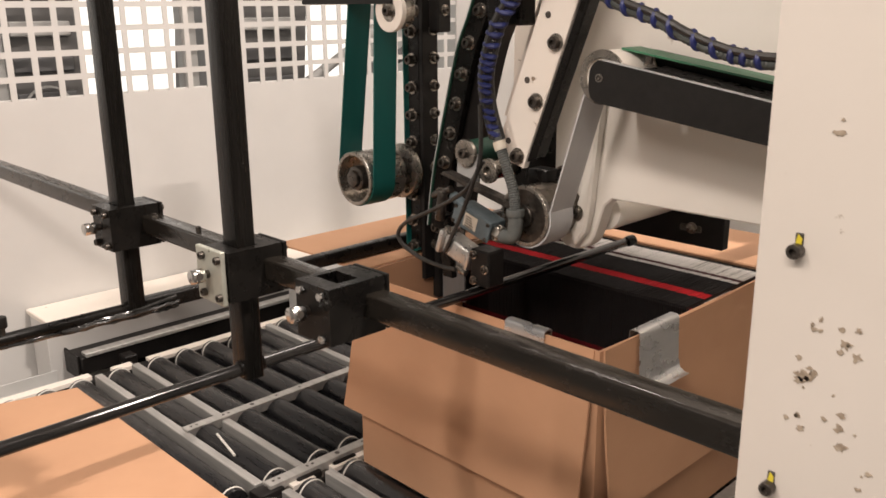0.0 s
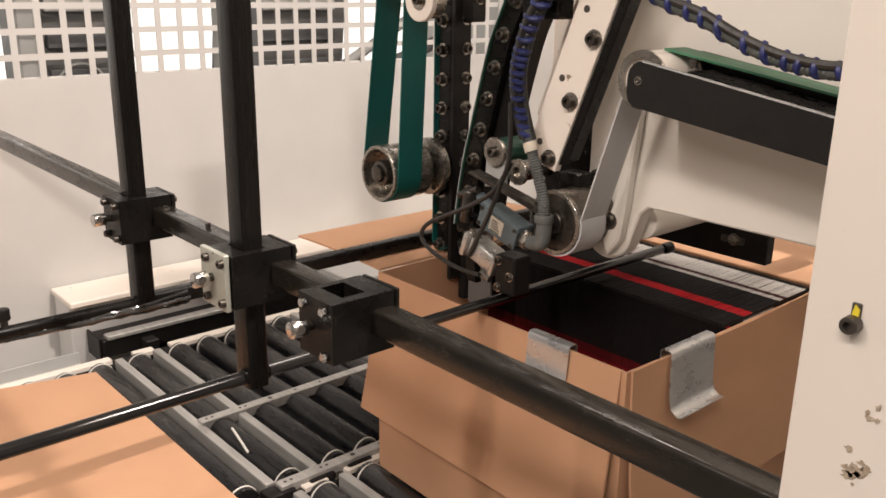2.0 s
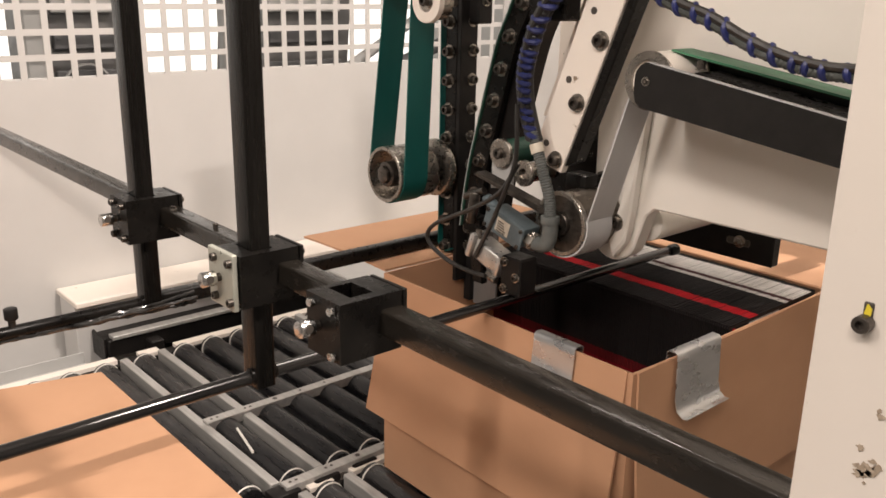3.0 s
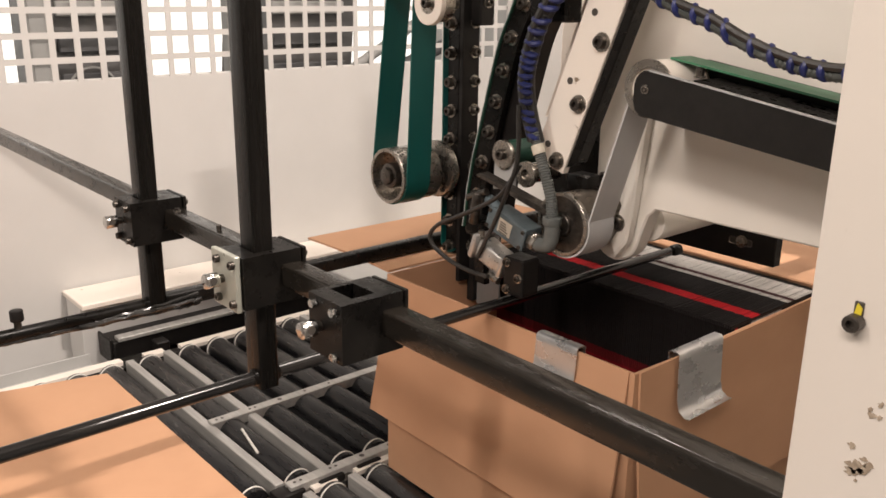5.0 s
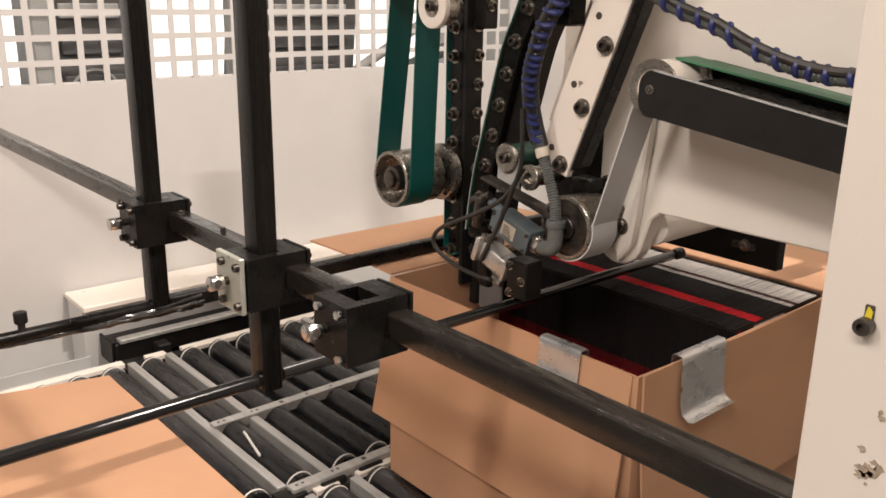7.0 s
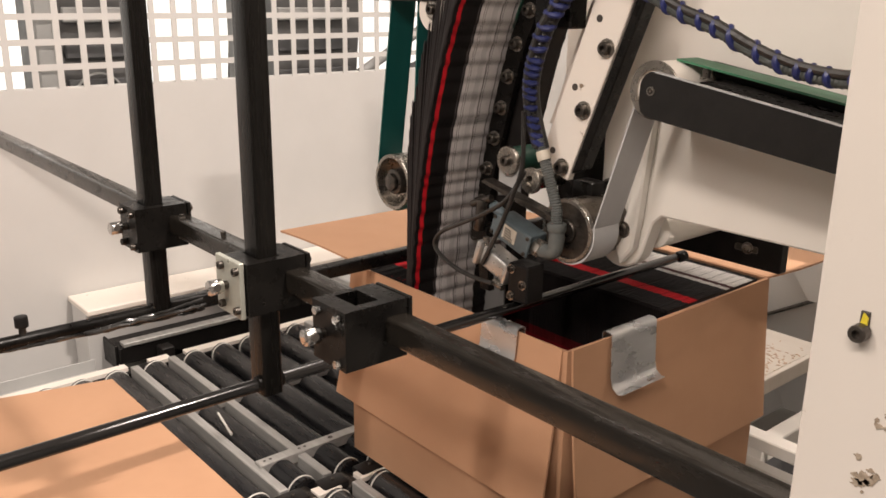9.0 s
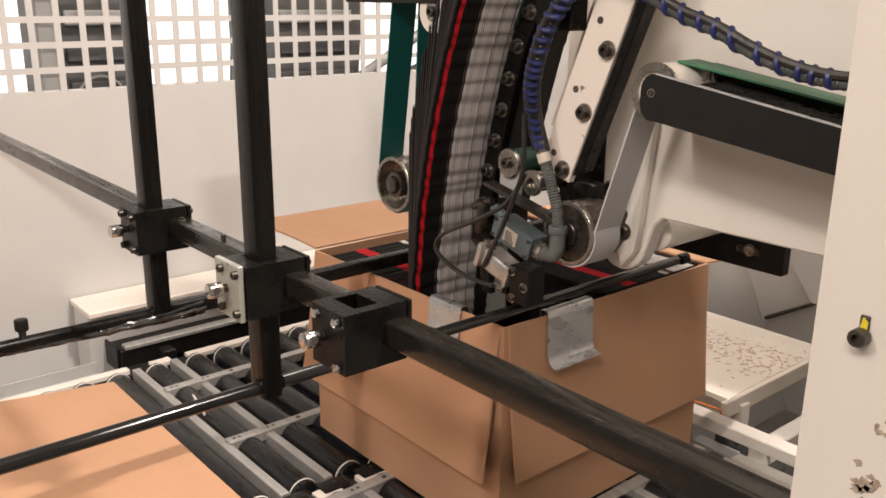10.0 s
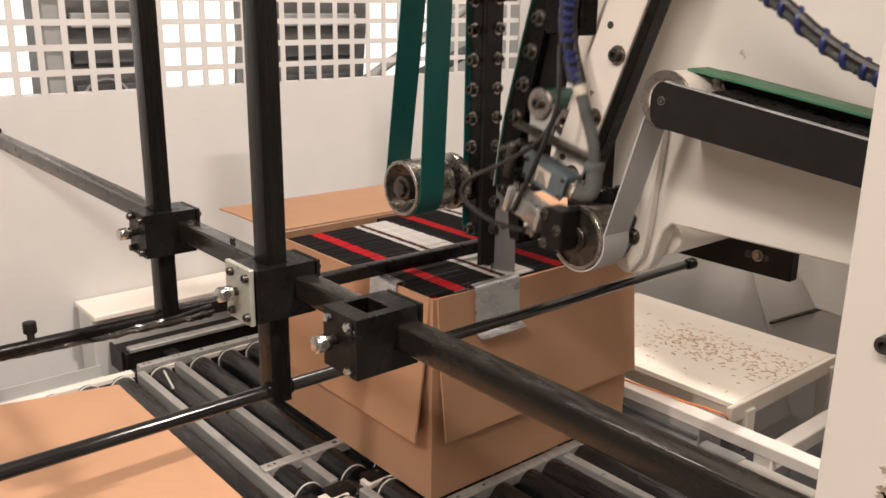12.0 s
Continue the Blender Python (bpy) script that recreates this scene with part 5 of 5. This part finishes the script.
def rear_frame():
    r = thing("rear_frame", (0.1, 1.25, FLOOR), "white painted square tube frame beside the waste table", "machine frame")
    part("beam", box(bm_(), -0.45, 0.9, 1.292, 1.340, -0.052, -0.018, 0.003), WHITE_PAINT, r)
    part("beam", box(bm_(), -0.02, 0.9, 1.325, 1.366, -0.150, -0.118, 0.003), WHITE_PAINT, r)
    part("web_plate", box(bm_(), -0.45, -0.12, 1.298, 1.304, -0.150, -0.054, 0.001), MID_GREY, r, "scuffed grey web plate")
    part("web_rib", box(bm_(), -0.45, -0.12, 1.288, 1.297, -0.084, -0.072, 0.001), DARK_GREY, r)
    part("end_bracket", box(bm_(), -0.14, -0.02, 1.330, 1.372, -0.125, -0.118, 0.001), MID_GREY, r)
    part("cross_beam", box(bm_(), 0.0, 0.05, 1.37, 1.9, -0.135, -0.09, 0.003), WHITE_PAINT, r)
    p = part("slotted_plate", prism(bm_(), [(-0.10, -0.128), (0.02, -0.128), (0.10, -0.055), (0.10, -0.128), (0.3, -0.128), (0.3, -0.053), (-0.10, -0.053)], 1.376, 1.382, 0.001), DARK_GREY, r)
    for x, z in ((-0.06, -0.075), (-0.03, -0.10), (0.15, -0.08), (0.22, -0.10)):
        bolt(p, (x, 1.376, z), (0, -1, 0), 0.006, 0.005)
    part("lower_tray", box(bm_(), -0.2, 0.9, 1.38, 1.95, -0.26, -0.25, 0.001), MID_GREY, r)
    part("dark_plate", box(bm_(), -0.04, 0.5, 1.50, 1.9, -0.24, -0.21, 0.001), DARK_GREY, r)
    for x in (-0.40, 0.85):
        part("leg", box(bm_(), x - 0.02, x + 0.02, 1.305, 1.345, FLOOR, -0.15, 0.002), WHITE_PAINT, r)
    part("air_line", sweep(bm_(), smooth_line([(-0.40, 1.318, -0.014), (-0.27, 1.322, -0.010), (-0.20, 1.333, -0.013), (-0.14, 1.342, -0.012), (-0.08, 1.346, -0.012), (-0.075, 1.356, -0.03)], 8), 0.0026, 8), ORANGE, r, "thin orange air line")


rear_frame()


def rear_guard():
    g = thing("rear_guard", (0.2, 2.1, FLOOR), "pale grey sheet metal rear guard with folded plates", "machine guard", kind="structure")
    part("sheet", box(bm_(), -1.64, 2.5, 2.10, 2.11, FLOOR, 1.9), WALL_WHITE, g)
    part("fold_plate", prism(bm_(), [(-0.58, 0.40), (-0.444, 0.098), (-0.372, -0.061), (-0.25, -0.33), (0.5, -0.33), (0.5, 0.40)], 2.085, 2.096, 0.002), WALL_WHITE, g)
    part("upper_plate", prism(bm_(), [(-0.34, 0.26), (-0.215, 0.085), (0.6, 0.05), (0.6, 0.50), (-0.34, 0.50)], 2.06, 2.082, 0.002), WALL_WHITE, g)
    part("wire", rod(bm_(), (-0.371, 2.078, -0.016), (-0.20, 2.078, 0.086), 0.006), OILED, g)


rear_guard()

# ---- what moves ----
# seconds and metres by which the carton has gone along -x
SLIDE = [(0, 0), (7.9, 0), (8.05, -0.006), (8.3, -0.040), (8.8, -0.117), (9.0, -0.147), (9.5, -0.223), (10.0, -0.299), (10.5, -0.371), (11.0, -0.441), (11.3, -0.485), (11.5, -0.508), (11.7, -0.520), (12, -0.520)]


def slid(t):
    for (a, u), (b, v) in zip(SLIDE, SLIDE[1:]):
        if a <= t <= b:
            return u + (v - u) * (t - a) / (b - a)
    return SLIDE[-1][1]


# centre line of the bag stream in x and z, from the feed bed down into the carton
LANE = [(4.3, 1.70), (2.0, 1.70), (0.6, 1.70), (0.30, 1.67), (0.12, 1.58), (0.01, 1.43), (-0.06, 1.26), (-0.125, 1.12), (-0.175, 1.0), (-0.213, 0.9), (-0.246, 0.8), (-0.276, 0.68), (-0.294, 0.55), (-0.303, 0.42), (-0.306, 0.22)]
LANE_S = [0.0]
for (_a, _b), (_c, _d) in zip(LANE, LANE[1:]):
    LANE_S.append(LANE_S[-1] + math.hypot(_c - _a, _d - _b))


def on_lane(s):
    s = min(max(s, 0.0), LANE_S[-1])
    for k in range(len(LANE) - 1):
        if s <= LANE_S[k + 1]:
            w = (s - LANE_S[k]) / (LANE_S[k + 1] - LANE_S[k])
            return LANE[k][0] + (LANE[k + 1][0] - LANE[k][0]) * w, LANE[k][1] + (LANE[k + 1][1] - LANE[k][1]) * w
    return LANE[-1]


SPEED, FIRST_AT, LAST_AT = 1.0, 7.12, 10.60
S_GATE = LANE_S[8]


def bag_pose(s, y, lift):
    """A bag whose middle is at s along the lane, lying in the lane and tipped a little off it."""
    x, z = on_lane(s)
    xa, za = on_lane(s - 0.12)
    xb, zb = on_lane(s + 0.12)
    d = Vector((xa - xb, za - zb)).normalized()
    # below the bend the foot leads, so that each bag laps over the one before
    xf, zf = on_lane(s + 0.16)
    xg, zg = on_lane(s + 0.27)
    f = min(max((1.05 - zf) / 0.2, 0.0), 1.0)
    mid = math.degrees(math.atan2(d.x, d.y))
    tip = math.degrees(math.atan2(xf - xg, zf - zg)) if zf - zg > 0.03 else mid
    turn = mid + 0.72 * f * min(tip - mid, 0.0) - 1.8
    m = pose(x + 0.004 - 0.002 * f + lift * d.y, y + BAG_W / 2, z - lift * d.x, 0, turn, 0)
    return m @ Matrix.Translation((0, -BAG_W / 2, -BAG_H / 2))


def motions():
    for ob, base in ((carton, CARTON_BASE), (bag_row, bag_row.location.copy()), (carriage, carriage.location.copy())):
        walk(ob, [(t, Matrix.Translation(base + Vector((d, 0, 0)))) for t, d in SLIDE])
    for ob in (clip_near, clip_side):
        m = ob.matrix_basis.copy()
        walk(ob, [(t, Matrix.Translation((d, 0, 0)) @ m) for t, d in SLIDE])
    # the head jerks up at the end
    walk(head, [(t, Matrix.Translation(Vector(HEAD_BASE) + Vector((dx, 0, dz)))) for t, dx, dz in ((0, 0, 0), (11.72, 0, 0), (11.8, 0.005, 0.010), (11.9, 0.026, 0.060), (12.0, 0.050, 0.122))])
    rises = ((0, 0, 0), (11.76, 0, 0), (11.82, 0.004, 0.012), (11.9, 0.014, 0.035), (12.0, 0.026, 0.072))
    for ob, base in ((roller_unit, ROLLER_BASE), (belt_rail, belt_rail.location.copy())):
        walk(ob, [(t, Matrix.Translation(base + Vector((dx, 0, dz)))) for t, dx, dz in rises])
    walk(blade, [(t, Matrix.Translation(BLADE_BASE + Vector((0, 0, dz)))) for t, dz in ((0, 0), (11.72, 0), (11.8, 0.010), (11.9, 0.055), (12.0, 0.110))])
    walk(bundle, [(t, pose(0.4 + dx, 0.50, 0.95 + dz, 0, turn, 0)) for t, dx, dz, turn in ((0, 0, 0, 0), (11.72, 0, 0, 0), (11.8, 0.008, 0.002, 0.8), (11.9, 0.042, 0.013, 5), (12.0, 0.068, 0.027, 11))])
    # the upper conveyor nods about its far end
    nods = ((0, 0.0), (0.5, -0.0055), (1.0, -0.008), (1.5, -0.002), (2.0, -0.001), (3.0, 0.0), (4.2, -0.006), (5.0, -0.010), (5.5, -0.009), (6.0, 0.0), (6.5, 0.0145), (6.75, 0.005), (7.0, -0.0045), (9.0, -0.003), (11.0, -0.003), (11.5, -0.0045), (12.0, -0.007))
    walk(arm, [(t, Matrix.Translation(ARM_BASE) @ pose(0, 0, 0, 0, math.degrees(dz / 1.0), 0)) for t, dz in nods])
    rnd = random.Random(21)
    for k, ob in enumerate(loose):
        gate = FIRST_AT + (LAST_AT - FIRST_AT) * k / (N_LOOSE - 1)
        if k > N_LOOSE - 10:
            gate += 0.003 * (k - N_LOOSE + 10)
        if k == N_LOOSE - 1:
            gate += 0.02
        y = ROW_B + rnd.uniform(-0.001, 0.001)
        lift = 0.0
        wait = max(S_GATE - BAG_H / 2 - SPEED * (gate - 6.2), 0.25)
        end = LANE_S[-1]
        rows = [(0, bag_pose(wait, y, lift)), (6.2, bag_pose(wait, y, lift))]
        s0 = S_GATE - BAG_H / 2
        land = gate + (end - s0) / SPEED
        for w in (-0.9, -0.55, -0.3, 0.0, 0.15, 0.3, 0.45, 0.6, 0.72):
            t = gate + w
            if t > 6.3 and t < land - 0.06 and s0 + SPEED * w > wait + 0.02:
                rows.append((t, bag_pose(s0 + SPEED * w, y, lift)))
        # it lands upright against the bags before it and rides along
        land = min(land, 11.95)
        rest = -0.301 + 0.012 * (k / N_LOOSE) - slid(land)
        up = rnd.uniform(0.011, 0.013)
        lean = 0.0
        t = land
        while t < 12.0:
            rows.append((t, pose(rest + slid(t), y, up, 0, lean, 0)))
            t += 0.5
        rows.append((12.0, pose(rest + slid(12.0) + 0.036 * (k / N_LOOSE) ** 3, y, up, 0, lean, 0)))
        walk(ob, rows)


motions()
